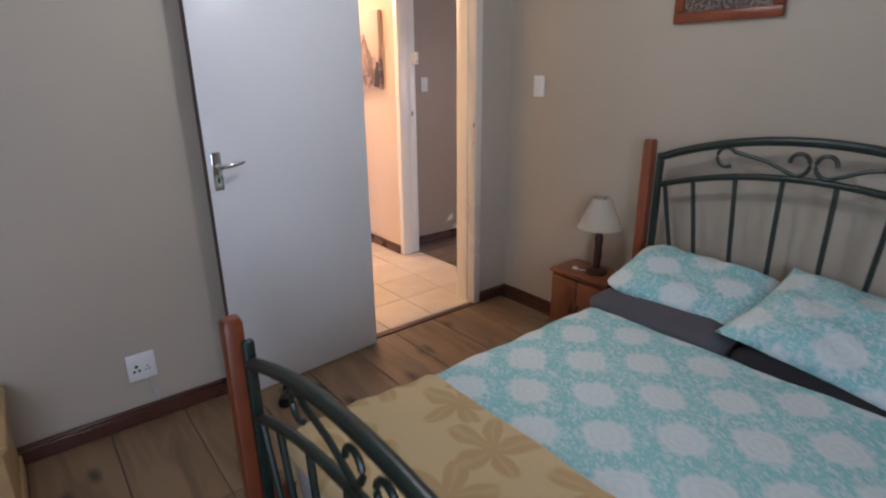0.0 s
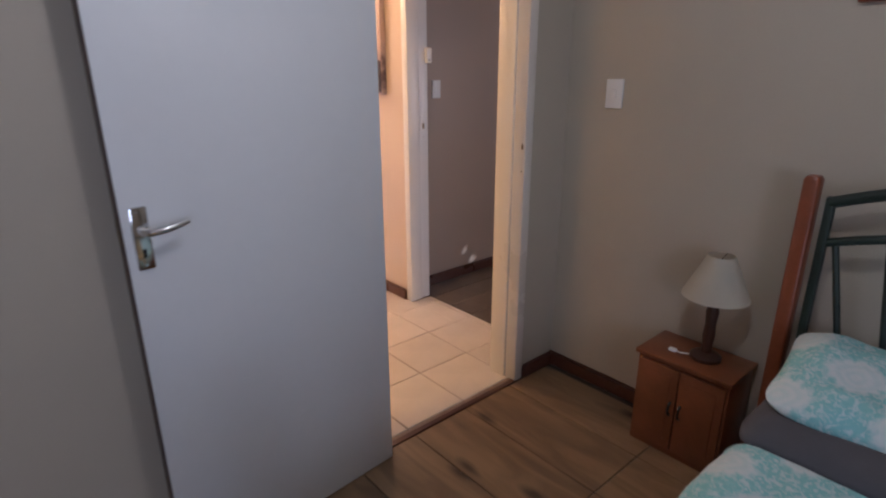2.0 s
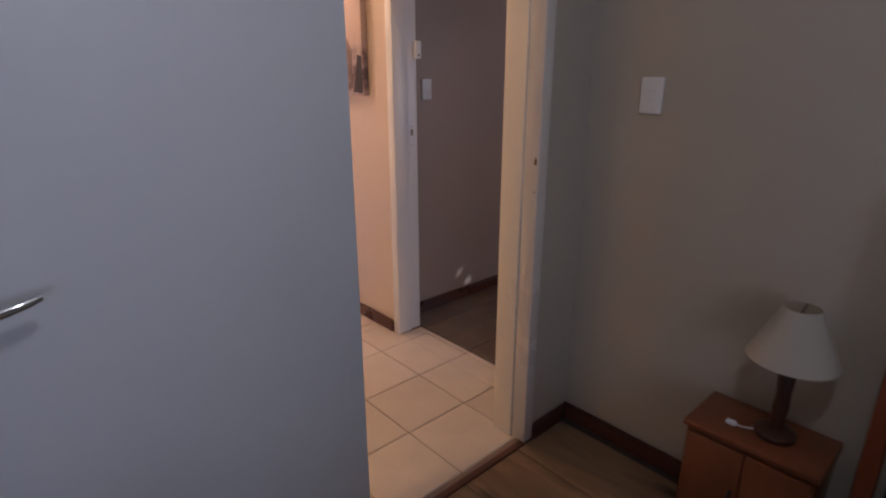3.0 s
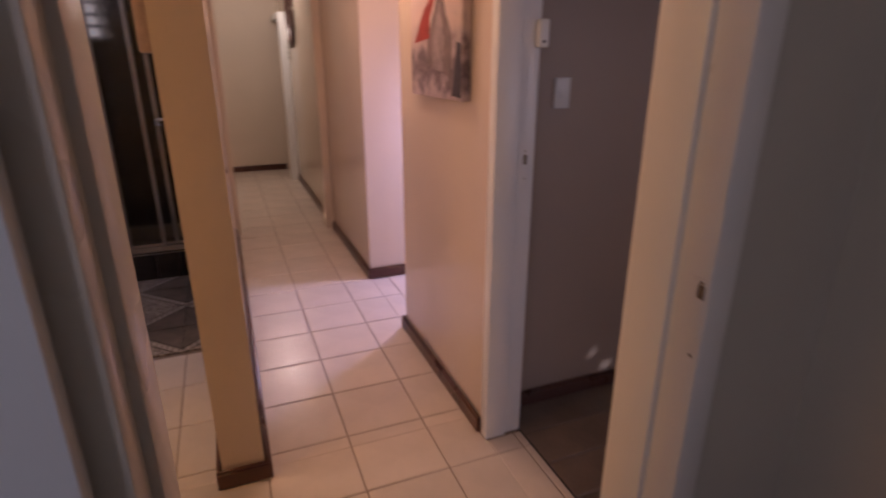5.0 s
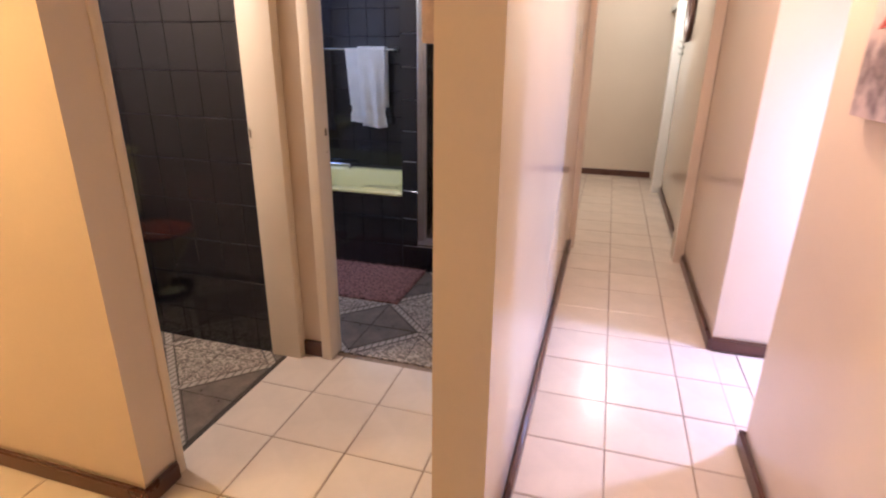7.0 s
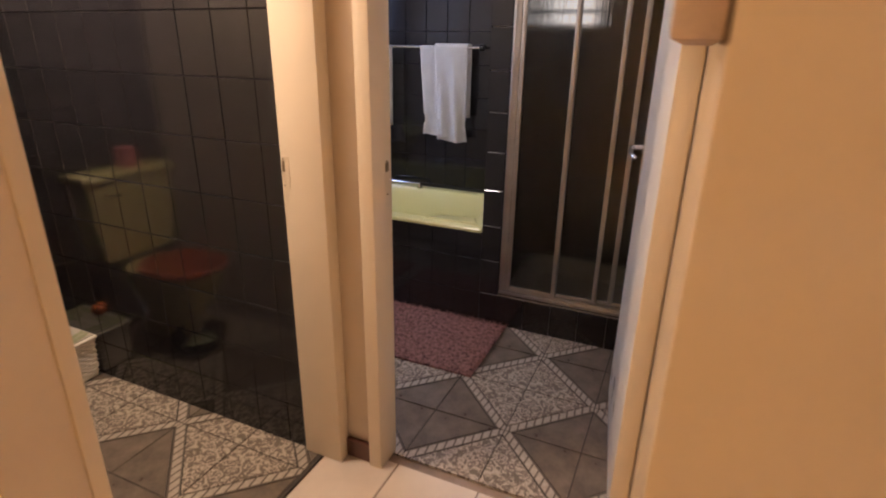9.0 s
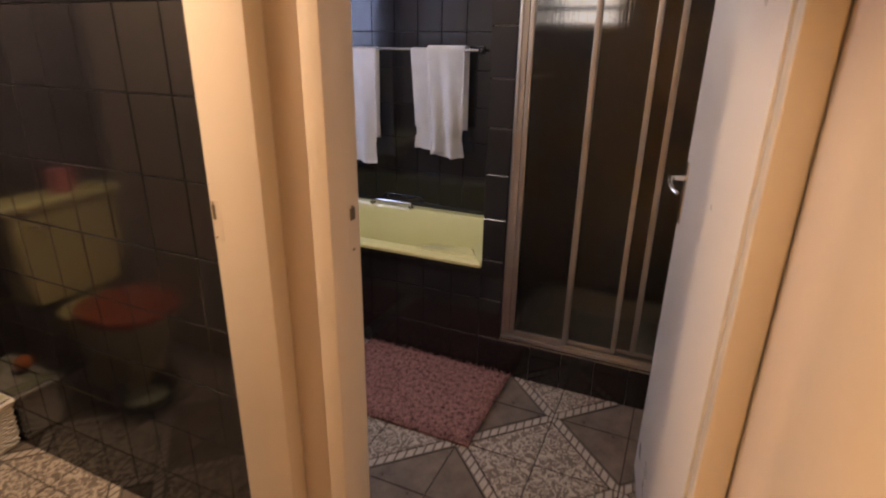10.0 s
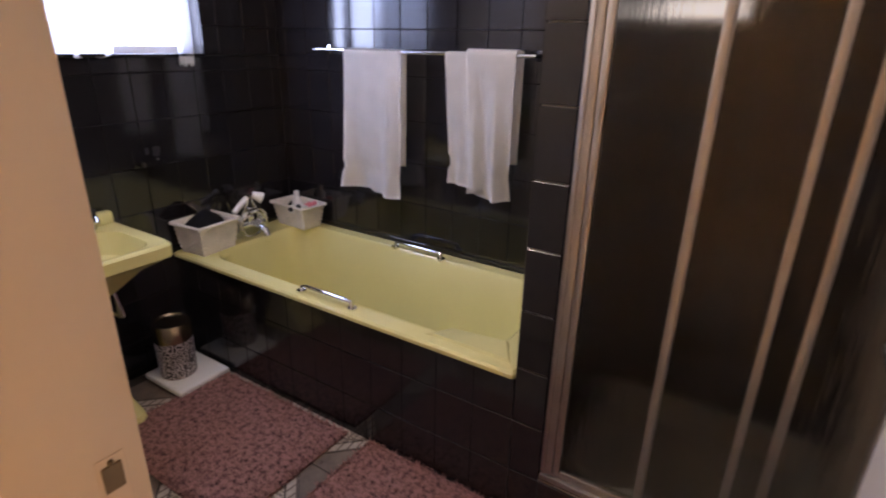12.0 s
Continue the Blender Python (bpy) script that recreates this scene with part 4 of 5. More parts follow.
daub("painted_house", [(4.22, 1.50), (3.96, 1.45), (3.95, 1.60), (4.01, 1.68), (4.07, 1.80), (4.12, 1.72), (4.21, 1.60)], M_GREYPAINT, 0.0012)
daub("painted_roof", [(4.37, 1.585), (4.19, 1.60), (4.185, 1.68), (4.09, 1.79), (4.25, 1.71)], M_ROOFRED, 0.0022)
daub("painted_gable", [(4.15, 1.48), (4.03, 1.47), (4.02, 1.60), (4.075, 1.735), (4.14, 1.62)], M_MIDPAINT, 0.002)
daub("painted_shadow", [(3.95, 1.385), (3.862, 1.38), (3.862, 1.57), (3.90, 1.58), (3.92, 1.48)], M_DARKPAINT, 0.0016)
cw = thing("canvas_painting", "pale canvas with an orange daub on the lobby wall", "painting", pose(1.42, 3.9, 1.53))
add("canvas", box(1.406, 3.785, 1.535, 1.438, 4.02, 2.05, 0.004), M_MIST, cw)
bo = bmesh.new()
bmesh.ops.create_icosphere(bo, subdivisions=2, radius=0.035)
bmesh.ops.transform(bo, matrix=pose(1.405, 3.99, 1.565) @ Matrix.Diagonal((0.05, 0.8, 0.4, 1)), verts=bo.verts)
M_ORANGE = mat("orange_paint", (0.62, 0.16, 0.03), 0.6, var=0.15, scale=20)
add("orange_daub", bo, M_ORANGE, cw)

al = thing("door_sensor", "small white alarm contact on the door frame", "sensor", pose(2.63, 3.64, 1.57))
add("sensor_body", box(2.612, 3.618, 1.555, 2.652, 3.6415, 1.645, 0.006), M_PLASTIC, al)
add("sensor_led", box(2.626, 3.6165, 1.57, 2.636, 3.618, 1.578), M_DARKHOLE, al)

ov = thing("oval_mirror", "dark oval wrought frame hanging on the corridor wall", "mirror", pose(2.46, 8.75, 1.66))
ring = [(2.452, 8.76 + 0.24 * math.cos(2 * math.pi * i / 40), 2.02 + 0.36 * math.sin(2 * math.pi * i / 40)) for i in range(41)]
add("oval_frame", tube(bmesh.new(), ring, 0.022, 8), M_DARKWOOD, ov)
bo = bmesh.new()
loft(bo, [[(x, 8.76 + 0.23 * math.cos(2 * math.pi * i / 40), 2.02 + 0.35 * math.sin(2 * math.pi * i / 40)) for i in range(40)] for x in (2.462, 2.472)])
add("mirror_glass", bo, M_CHROME, ov)
for k, (y, z) in enumerate(((9.05, 1.66), (9.12, 1.60), (9.10, 1.54))):
    t = thing("key_hook", "small dark metal hook on the corridor wall", "hook", pose(2.47, y, z), "hooks on the corridor wall")
    add("hook_plate", box(2.466, y - 0.012, z - 0.02, 2.4745, y + 0.012, z + 0.02, 0.003), M_IRON, t)
    add("hook_arm", tube(bmesh.new(), [(2.467, y, z - 0.005), (2.44, y, z - 0.015), (2.43, y, z), (2.432, y, z + 0.012)], 0.004, 6), M_IRON, t)

# second bedroom: unseen window and blind, added so two small gaps shape the sun's spots
wc2 = thing("window_2", "unseen window added behind the blind to let the sun in", "window", pose(5.5, 2.8, 0.95))
wc2["kind"] = "structure"
for q in ((2.1, 0.95, 2.15, 2.1), (3.45, 0.95, 3.5, 2.1), (2.15, 0.95, 3.45, 1.0), (2.15, 2.05, 3.45, 2.1)):
    add("window_frame", box(5.53, q[0], q[1], 5.57, q[2], q[3]), M_WHITE, wc2)
BLIND_X = 5.515


def blind_leaf(b, y0, z0, y1, z1, cx_, cz_, rx_, rz_):
    """A piece of blind with one gap; the gap is where the sun's spot on the far wall is cast from."""
    k = 24
    inner, outer = [], []
    for i in range(k):
        a = 2 * math.pi * i / k
        p = Vector((cx_ + rx_ * math.cos(a), 3.798, cz_ + rz_ * math.sin(a)))
        q = p - SUN_WAY * ((p.x - BLIND_X) / SUN_WAY.x)
        inner.append((q.y, q.z))
    my, mz = sum(q[0] for q in inner) / k, sum(q[1] for q in inner) / k
    for y, z in inner:
        d = Vector((y - my, z - mz)).normalized()
        f = min(((y1 if d.x > 0 else y0) - my) / d.x if abs(d.x) > 1e-6 else 1e9, ((z1 if d.y > 0 else z0) - mz) / d.y if abs(d.y) > 1e-6 else 1e9)
        outer.append((my + d.x * f, mz + d.y * f))
    lay_ = [[b.verts.new((x, y, z)) for y, z in loop] for x, loop in ((5.511, inner), (5.511, outer), (5.519, outer), (5.519, inner))]
    for q, w in zip(lay_, lay_[1:] + lay_[:1]):
        for i in range(k):
            b.faces.new((q[i], q[(i + 1) % k], w[(i + 1) % k], w[i]))
    for i in range(k):
        (ya, za), (yb, zb) = outer[i], outer[(i + 1) % k]
        on_side = lambda y: min(abs(y - y0), abs(y - y1)) < 1e-5
        if on_side(ya) != on_side(yb):
            cy_, cz2 = (ya, zb) if on_side(ya) else (yb, za)
            for lp, x in ((lay_[1], 5.511), (lay_[2], 5.519)):
                b.faces.new((lp[i], lp[(i + 1) % k], b.verts.new((x, cy_, cz2))))


bl = bmesh.new()
blind_leaf(bl, 1.95, 1.907, 3.6, 2.18, 3.112, 0.202, 0.030, 0.034)
blind_leaf(bl, 1.95, 0.90, 3.6, 1.907, 3.203, 0.108, 0.034, 0.022)
tagged(new("sun_spot_blind", mesh_of("sun_spot_blind", bl, M_GREY)), "unseen dark blind added with two gaps to shape sun spots", "blind")

# outer door of the passage
pd = thing("door_2", "glazed outer door at the end of the passage", "door", pose(3.65, 5.14, 0))
pd["kind"] = "structure"
for q in ((4.75, 0.0, 4.85, 2.12), (5.43, 0.0, 5.53, 2.12), (4.85, 0.0, 5.43, 0.2), (4.85, 2.02, 5.43, 2.12)):
    add("door_rail", box(3.63, q[0], q[1], 3.67, q[2], q[3], 0.004), M_WHITE, pd)

# ---- bathroom things ----
LWX = -1.42     # tiled face of the west wall
BKY = 6.88      # tiled face behind the bath
FRY = 6.115     # front of bath panel and shower kerb
TZ = 0.58       # rim of the bath
PX0, PX1 = 0.458, 0.57

bath = thing("bathtub", "primrose yellow enamel bathtub with two chrome grips", "bathtub", pose(-0.48, 6.49, 0))
x0, x1, y0, y1 = LWX + 0.004, PX0 - 0.003, FRY - 0.012, BKY - 0.003
cx, cy, hx, hy = (x0 + x1) / 2, (y0 + y1) / 2, (x1 - x0) / 2, (y1 - y0) / 2
tb = bmesh.new()
icx = cx + 0.035
loops = [rrect(cx, cy, hx, hy, 0.012, TZ - 0.022, 7), rrect(cx, cy, hx, hy, 0.012, TZ - 0.008, 7), rrect(cx, cy, hx - 0.008, hy - 0.008, 0.012, TZ, 7),
         rrect(icx, cy, hx - 0.14, hy - 0.075, 0.13, TZ + 0.002, 7), rrect(icx, cy, hx - 0.16, hy - 0.092, 0.13, TZ - 0.02, 7),
         rrect(icx - 0.01, cy, hx - 0.20, hy - 0.12, 0.13, TZ - 0.20, 7), rrect(icx - 0.03, cy, hx - 0.27, hy - 0.15, 0.13, TZ - 0.36, 7), rrect(icx - 0.03, cy, hx - 0.36, hy - 0.21, 0.10, TZ - 0.40, 7)]
loft(tb, loops, False, True)
add("tub", tb, M_YELLOW, bath, "", 35)
for yy in (6.148, 6.80):
    g = add("grip", tube(bmesh.new(), [(-0.56, yy, TZ), (-0.555, yy, TZ + 0.022), (-0.53, yy, TZ + 0.03), (-0.305, yy, TZ + 0.03), (-0.28, yy, TZ + 0.03), (-0.275, yy, TZ)], 0.0092, 10), M_CHROME, bath, "chrome grab handle")
    for xx in (-0.56, -0.275):
        add("flange", cyl(bmesh.new(), (xx, yy, TZ), (xx, yy, TZ + 0.008), 0.02), M_CHROME, g)
add("overflow", cyl(bmesh.new(), (-1.25, cy, TZ - 0.12), (-1.22, cy, TZ - 0.125), 0.03), M_CHROME, bath)
rs = bmesh.new()
loft(rs, [[(0.07, 6.15, TZ), (0.42, 6.15, TZ), (0.36, 6.27, TZ), (0.13, 6.24, TZ)], [(0.10, 6.157, TZ + 0.012), (0.41, 6.157, TZ + 0.012), (0.35, 6.26, TZ + 0.012), (0.15, 6.23, TZ + 0.012)]])
add("moulded_ledge", rs, M_YELLOW, bath)

tap = thing("bath_mixer", "chrome bath mixer tap with a white hand shower on a cradle", "tap", pose(-1.31, 6.50, TZ))
TXC, TYC = -1.315, 6.50
for s in (-1, 1):
    add("pillar", cyl(bmesh.new(), (TXC, TYC + s * 0.075, TZ), (TXC, TYC + s * 0.075, TZ + 0.07), 0.016), M_CHROME, tap)
    hd = add("tap_head", lathe(bmesh.new(), [(0.015, 0.07), (0.028, 0.08), (0.030, 0.105), (0.022, 0.115)], 8, (TXC, TYC + s * 0.075, TZ)), M_CHROME, tap)
add("body", tube(bmesh.new(), [(TXC, TYC - 0.085, TZ + 0.06), (TXC, TYC + 0.085, TZ + 0.06)], 0.022, 12), M_CHROME, tap)
add("spout", tube(bmesh.new(), [(TXC, TYC, TZ + 0.06), (TXC + 0.06, TYC, TZ + 0.065), (TXC + 0.12, TYC, TZ + 0.05), (TXC + 0.135, TYC, TZ + 0.02)], [0.02, 0.019, 0.017, 0.016], 12), M_CHROME, tap)
for e in (-1, 1):
    add("cradle", tube(bmesh.new(), [(TXC, TYC + e * 0.05, TZ + 0.065), (TXC + 0.005, TYC + e * 0.048, TZ + 0.12), (TXC + 0.01, TYC + e * 0.02, TZ + 0.175), (TXC + 0.012, TYC + e * 0.012, TZ + 0.20)], 0.008, 10), M_CHROME, tap)
add("diverter", lathe(bmesh.new(), [(0.02, 0.075), (0.024, 0.10), (0.017, 0.125), (0.012, 0.15), (0.006, 0.155)], 14, (TXC, TYC, TZ)), M_CHROME, tap)
hs = add("hand_shower", tube(bmesh.new(), [(TXC + 0.03, TYC - 0.115, TZ + 0.155), (TXC + 0.022, TYC - 0.06, TZ + 0.19), (TXC + 0.015, TYC - 0.02, TZ + 0.212)], [0.013, 0.015, 0.014], 12), M_PLASTIC, tap, "white plastic hand shower")
add("shower_neck", tube(bmesh.new(), [(TXC + 0.015, TYC - 0.018, TZ + 0.213), (TXC + 0.015, TYC + 0.022, TZ + 0.218)], 0.010, 10), M_CHROME, hs)
add("shower_rose", cyl(bmesh.new(), (TXC + 0.012, TYC + 0.022, TZ + 0.222), (TXC + 0.04, TYC + 0.062, TZ + 0.198), 0.018, 0.031), M_PLASTIC, hs)
hose = [(TXC + 0.045 + 0.02 * math.cos(2 * math.pi * i / 40), TYC - 0.01 + (0.10 - 0.03 * i / 40) * math.sin(2 * math.pi * (i / 40) * 1.6 - 2.3), TZ + 0.085 + 0.075 * math.cos(2 * math.pi * (i / 40) * 1.6 - 2.3) - 0.02 * i / 40) for i in range(41)]
hose = [(TXC + 0.03, TYC - 0.115, TZ + 0.155), *hose, (TXC, TYC + 0.02, TZ + 0.05)]
add("hose", tube(bmesh.new(), hose, 0.0068, 8), M_CHROME, tap)

soap = thing("soap_dish", "black glazed soap dish fixed to the black tiles", "soap dish", pose(LWX, 6.06, 1.05))
dish = bmesh.new()
loft(dish, [rrect(LWX + 0.035, 6.06, 0.032, 0.062, 0.02, z, 5) for z in (1.028, 1.05)] + [rrect(LWX + 0.035, 6.06, 0.025, 0.053, 0.018, 1.05, 5), rrect(LWX + 0.035, 6.06, 0.020, 0.047, 0.016, 1.036, 5)])
add("dish", dish, M_BLACK, soap)
add("back_plate", box(LWX + 0.0005, 5.99, 1.015, LWX + 0.008, 6.13, 1.105, 0.004), M_BLACK, soap)


def basket(name, m, w, d, h, label, flare=0.012):
    """Woven box: corner stakes, woven strands round it, a rolled rim, a floor."""
    t = thing(name, label, "basket", m)
    n_rows = max(4, int(h / 0.0125))
    part("floor_panel", box(-w / 2 + 0.006, -d / 2 + 0.006, 0.0, w / 2 - 0.006, d / 2 - 0.006, 0.008), M_WICKER, t)
    for r in range(n_rows):
        b = bmesh.new()
        z = 0.008 + (h - 0.02) * (r + 0.5) / n_rows
        g = flare * z / h
        path, ww, dd = [], w / 2 - 0.008 + g, d / 2 - 0.008 + g
        corners = [(-ww, -dd), (ww, -dd), (ww, dd), (-ww, dd), (-ww, -dd)]
        idx = 0
        for (ax, ay), (cx_, cy_) in zip(corners, corners[1:]):
            k = max(4, int(math.hypot(cx_ - ax, cy_ - ay) / 0.02))
            for i in range(k):
                f = i / k
                o = 0.0028 * (1 if (idx + r) % 2 else -1)
                idx += 1
                nx_, ny_ = (cy_ - ay), -(cx_ - ax)
                ln = math.hypot(nx_, ny_)
                path.append((ax + (cx_ - ax) * f + nx_ / ln * o, ay + (cy_ - ay) * f + ny_ / ln * o, z))
        path.append(path[0])
        tube(b, path, (h - 0.02) / n_rows * 0.56, 5)
        part("strand", b, M_WICKER, t, "", 60)
    g = flare
    rim = [(-w / 2 - g, -d / 2 - g, h - 0.008), (w / 2 + g, -d / 2 - g, h - 0.008), (w / 2 + g, d / 2 + g, h - 0.008), (-w / 2 - g, d / 2 + g, h - 0.008), (-w / 2 - g, -d / 2 - g, h - 0.008)]
    for p, q in zip(rim, rim[1:]):
        part("rim", tube(bmesh.new(), [p, q], 0.009, 8), M_WICKER, t)
    return t


bk1 = basket("wicker_basket", pose(-1.308, 6.235, TZ + 0.003, 0, 0, 4), 0.17, 0.20, 0.155, "white wicker basket with black cloths on the bath corner", 0.02)
bk2 = basket("wicker_basket", pose(-1.235, 6.775, TZ + 0.003, 0, 0, -4), 0.23, 0.13, 0.135, "white wicker basket of toiletries on the bath corner", 0.02)
bo = bmesh.new()
grid(bo, 14, 14, lambda u, v: (-1.308 + 0.15 * (u - 0.5), 6.235 + 0.18 * (v - 0.5), TZ + 0.12 + 0.085 * math.sin(math.pi * u) ** 0.7 * math.sin(math.pi * v) ** 0.7 + 0.012 * noise.noise((u * 6, v * 6, 2))))
bmesh.ops.solidify(bo, geom=bo.faces[:], thickness=0.01)
tagged(new("folded_cloth", mesh_of("folded_cloth", bo, M_BLACKCLOTH, 60)), "black cloth heaped in the wicker basket", "cloth")


def bottle(m, r, h, body, cap, label):
    t = thing("bottle", label, "bottle", m)
    part("bottle_body", lathe(bmesh.new(), [(r * 0.9, 0), (r, 0.006), (r, h * 0.7), (r * 0.5, h * 0.8), (r * 0.45, h * 0.82)], 14), body, t)
    part("cap", lathe(bmesh.new(), [(r * 0.55, h * 0.82), (r * 0.55, h * 0.98), (r * 0.4, h)], 14), cap, t)


M_PINK = mat("pink_plastic", (0.75, 0.22, 0.25), 0.35, var=0.05, bump=0)
bottle(pose(-1.255, 6.785, TZ + 0.025), 0.028, 0.17, M_PLASTIC, M_PLASTIC, "white toiletry bottle standing in the basket")
bottle(pose(-1.23, 6.77, TZ + 0.08, 0, 60, 30), 0.022, 0.12, M_PINK, M_PINK, "pink toiletry bottle leaning in the basket")
bottle(pose(-1.17, 6.775, TZ + 0.10, 60, 20, 0), 0.022, 0.09, M_PLASTIC, M_DARKHOLE, "white bottle with a black cap in the basket")
bottle(pose(-1.215, 6.735, TZ + 0.105, 75, 0, 25), 0.024, 0.075, M_PLASTIC, M_DARKHOLE, "white jar with a black lid lying in the basket")
bottle(pose(-1.31, 6.76, TZ + 0.08, -30, 30, 0), 0.018, 0.11, M_DARKHOLE, M_DARKHOLE, "black toiletry bottle in the basket")

# towels on the rail
RZ, RY = 1.537, 6.79
rail = thing("towel_rail", "thin chrome towel rail on the black tiles", "towel rail", pose(-0.35, RY, RZ))
add("bar", tube(bmesh.new(), [(-1.05, RY, RZ), (0.15, RY, RZ)], 0.008, 10), M_CHROME, rail)
for x in (-1.035, 0.135):
    add("bracket", bx(cyl(bmesh.new(), (x, RY, RZ), (x, BKY, RZ), 0.008), x - 0.018, BKY - 0.012, RZ - 0.022, x + 0.018, BKY - 0.0005, RZ + 0.022, 0.004), M_CHROME if x < 0 else M_DARKHOLE, rail)


def towel(name, xa, xb, z_front, z_back, seed, label, layers=1):
    """A towel folded over the rail."""
    t = thing(name, label, "towel", pose((xa + xb) / 2, RY, RZ), "towels on the rail")
    k = 0
    for lay_x0, lay_x1, zf, off in ([(xa, xb, z_front, 0.0)] if layers == 1 else [(xa, xb - 0.10, z_front + 0.03, 0.0), (xa + 0.11, xb, z_front, 0.012)]):
        b = bmesh.new()
        def f(u, v):
            r = 0.011 + off
            L0, L1 = RZ - zf, RZ - z_back
            s = v * (L0 + math.pi * r + L1)
            if s < L0:
                y, z = RY - r, zf + s
            elif s < L0 + math.pi * r:
                a = (s - L0) / r
                y, z = RY - r * math.cos(a), RZ + r * math.sin(a)
            else:
                y, z = RY + r, RZ - (s - L0 - math.pi * r)
            down = max(0.0, (RZ - z)) / 0.6
            fold = math.sin(u * 7 + seed) * 0.026 + math.sin(u * 15 + seed * 2 + z * 4) * 0.012 + noise.noise((u * 3, z * 4, seed)) * 0.012
            narrow = 1 - 0.17 * down if seed % 2 else 1 - 0.02 * down
            x = (lay_x0 + lay_x1) / 2 + (u - 0.5) * (lay_x1 - lay_x0) * narrow + 0.02 * down * (1 if seed % 2 else 0)
            yy = y - (fold * down * 1.0 + 0.006 * down if y < RY else -0.3 * fold * down)
            yy = min(yy, BKY - 0.012)
            hem = z - zf
            if y < RY and 0.085 < hem < 0.135:
                yy += 0.006
                x += (0.5 - u) * 0.012
            elif y < RY and hem <= 0.085:
                yy -= 0.005 * math.sin(u * 24 + seed) * (1 - hem / 0.085)
                x += (u - 0.5) * 0.022 * (1 - hem / 0.085)
            elif y >= RY:
                x += 0.014
            return (x, yy, z + 0.008 * math.sin(u * 3 + seed) * down)
        grid(b, 22, 60, f)
        bmesh.ops.solidify(b, geom=b.faces[:], thickness=0.006)
        add("towel_fold", b, M_TOWEL, t, "", 70)
    return t


towel("hand_towel", -0.846, -0.50, 0.868, 1.02, 2, "white cotton towel hanging straight over the rail")
towel("hand_towel", -0.265, 0.075, 0.945, 1.10, 3, "white cotton towel folded double over the rail", 2)

# shower enclosure
KZ = 0.206
SY = 6.115
sh = thing("shower_screen", "aluminium framed folding shower screen with reeded glass", "shower screen", pose(1.0, SY + 0.03, KZ))
add("frame_post", bx(box(PX1 + 0.004, SY, KZ + 0.03, PX1 + 0.045, SY + 0.06, 2.05, 0.004), PX1 + 0.012, SY - 0.006, KZ + 0.03, PX1 + 0.022, SY, 2.05, 0.002), M_ALU, sh)
add("frame_post", box(1.389, SY, KZ + 0.03, 1.43, SY + 0.06, 2.05, 0.004), M_ALU, sh)
add("sill_track", bx(box(PX1 + 0.004, SY - 0.004, KZ, 1.43, SY + 0.064, KZ + 0.022, 0.003), PX1 + 0.004, SY + 0.01, KZ + 0.022, 1.43, SY + 0.02, KZ + 0.034), M_ALU, sh)
add("head_track", box(PX1 + 0.004, SY, 2.05, 1.43, SY + 0.06, 2.10, 0.004), M_ALU, sh)
for k, (a, c, yy) in enumerate(((PX1 + 0.046, 0.895, 0.012), (0.875, 1.115, 0.03), (1.095, 1.388, 0.048))):
    pn = add("glass_panel", box(a + 0.02, SY + yy - 0.0025, KZ + 0.055, c - 0.02, SY + yy + 0.0025, 2.02), M_GLASS, sh, "reeded obscure glass pane")
    pn.visible_shadow = False
    for xa, xb in ((a if k < 2 else 1.176, a + 0.022 if k < 2 else 1.200), (c - 0.022, c)):
        add("panel_stile", box(xa, SY + yy - 0.009, KZ + 0.036, xb, SY + yy + 0.009, 2.048, 0.003), M_ALU, pn)
    add("panel_rail", box(a + 0.023, SY + yy - 0.008, KZ + 0.036, c - 0.023, SY + yy + 0.008, KZ + 0.056, 0.002), M_ALU, pn)
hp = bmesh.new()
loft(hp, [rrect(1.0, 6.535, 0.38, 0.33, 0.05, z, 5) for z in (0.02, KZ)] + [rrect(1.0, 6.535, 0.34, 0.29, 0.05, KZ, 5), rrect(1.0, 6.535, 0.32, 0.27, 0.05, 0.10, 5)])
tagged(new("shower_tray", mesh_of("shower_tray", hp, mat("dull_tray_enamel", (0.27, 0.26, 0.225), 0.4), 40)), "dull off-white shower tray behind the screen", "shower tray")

# louvred window high on the shower's back wall
lv = thing("window_3", "small louvred window bright with daylight behind the shower screen", "window", pose(0.66, BKY - 0.012, 1.66))
lv["kind"] = "structure"
for q in ((0.46, 1.655, 0.48, 2.10), (0.84, 1.655, 0.86, 2.10), (0.482, 1.655, 0.838, 1.672), (0.482, 2.083, 0.838, 2.10)):
    add("window_frame", box(q[0], BKY - 0.022, q[1], q[2], BKY - 0.001, q[3], 0.002), M_ALU, lv)
for k in range(5):
    z = 1.676 + 0.081 * k
    add("louvre", box(0.482, BKY - 0.014, z, 0.838, BKY - 0.008, z + 0.058), M_LOUVRE, lv, "frosted glass blade bright with daylight")

# bathroom door, open into the room
b4 = thing("door_4", "cream painted bathroom door standing open", "door", pose(1.41, 4.96, 0))
b4["kind"] = "structure"
ANG = Matrix.Translation((1.416, 4.962, 0)) @ Matrix.Rotation(radians(7.6), 4, "Z")


def swung(bm_):
    bmesh.ops.transform(bm_, matrix=ANG, verts=bm_.verts)
    return bm_


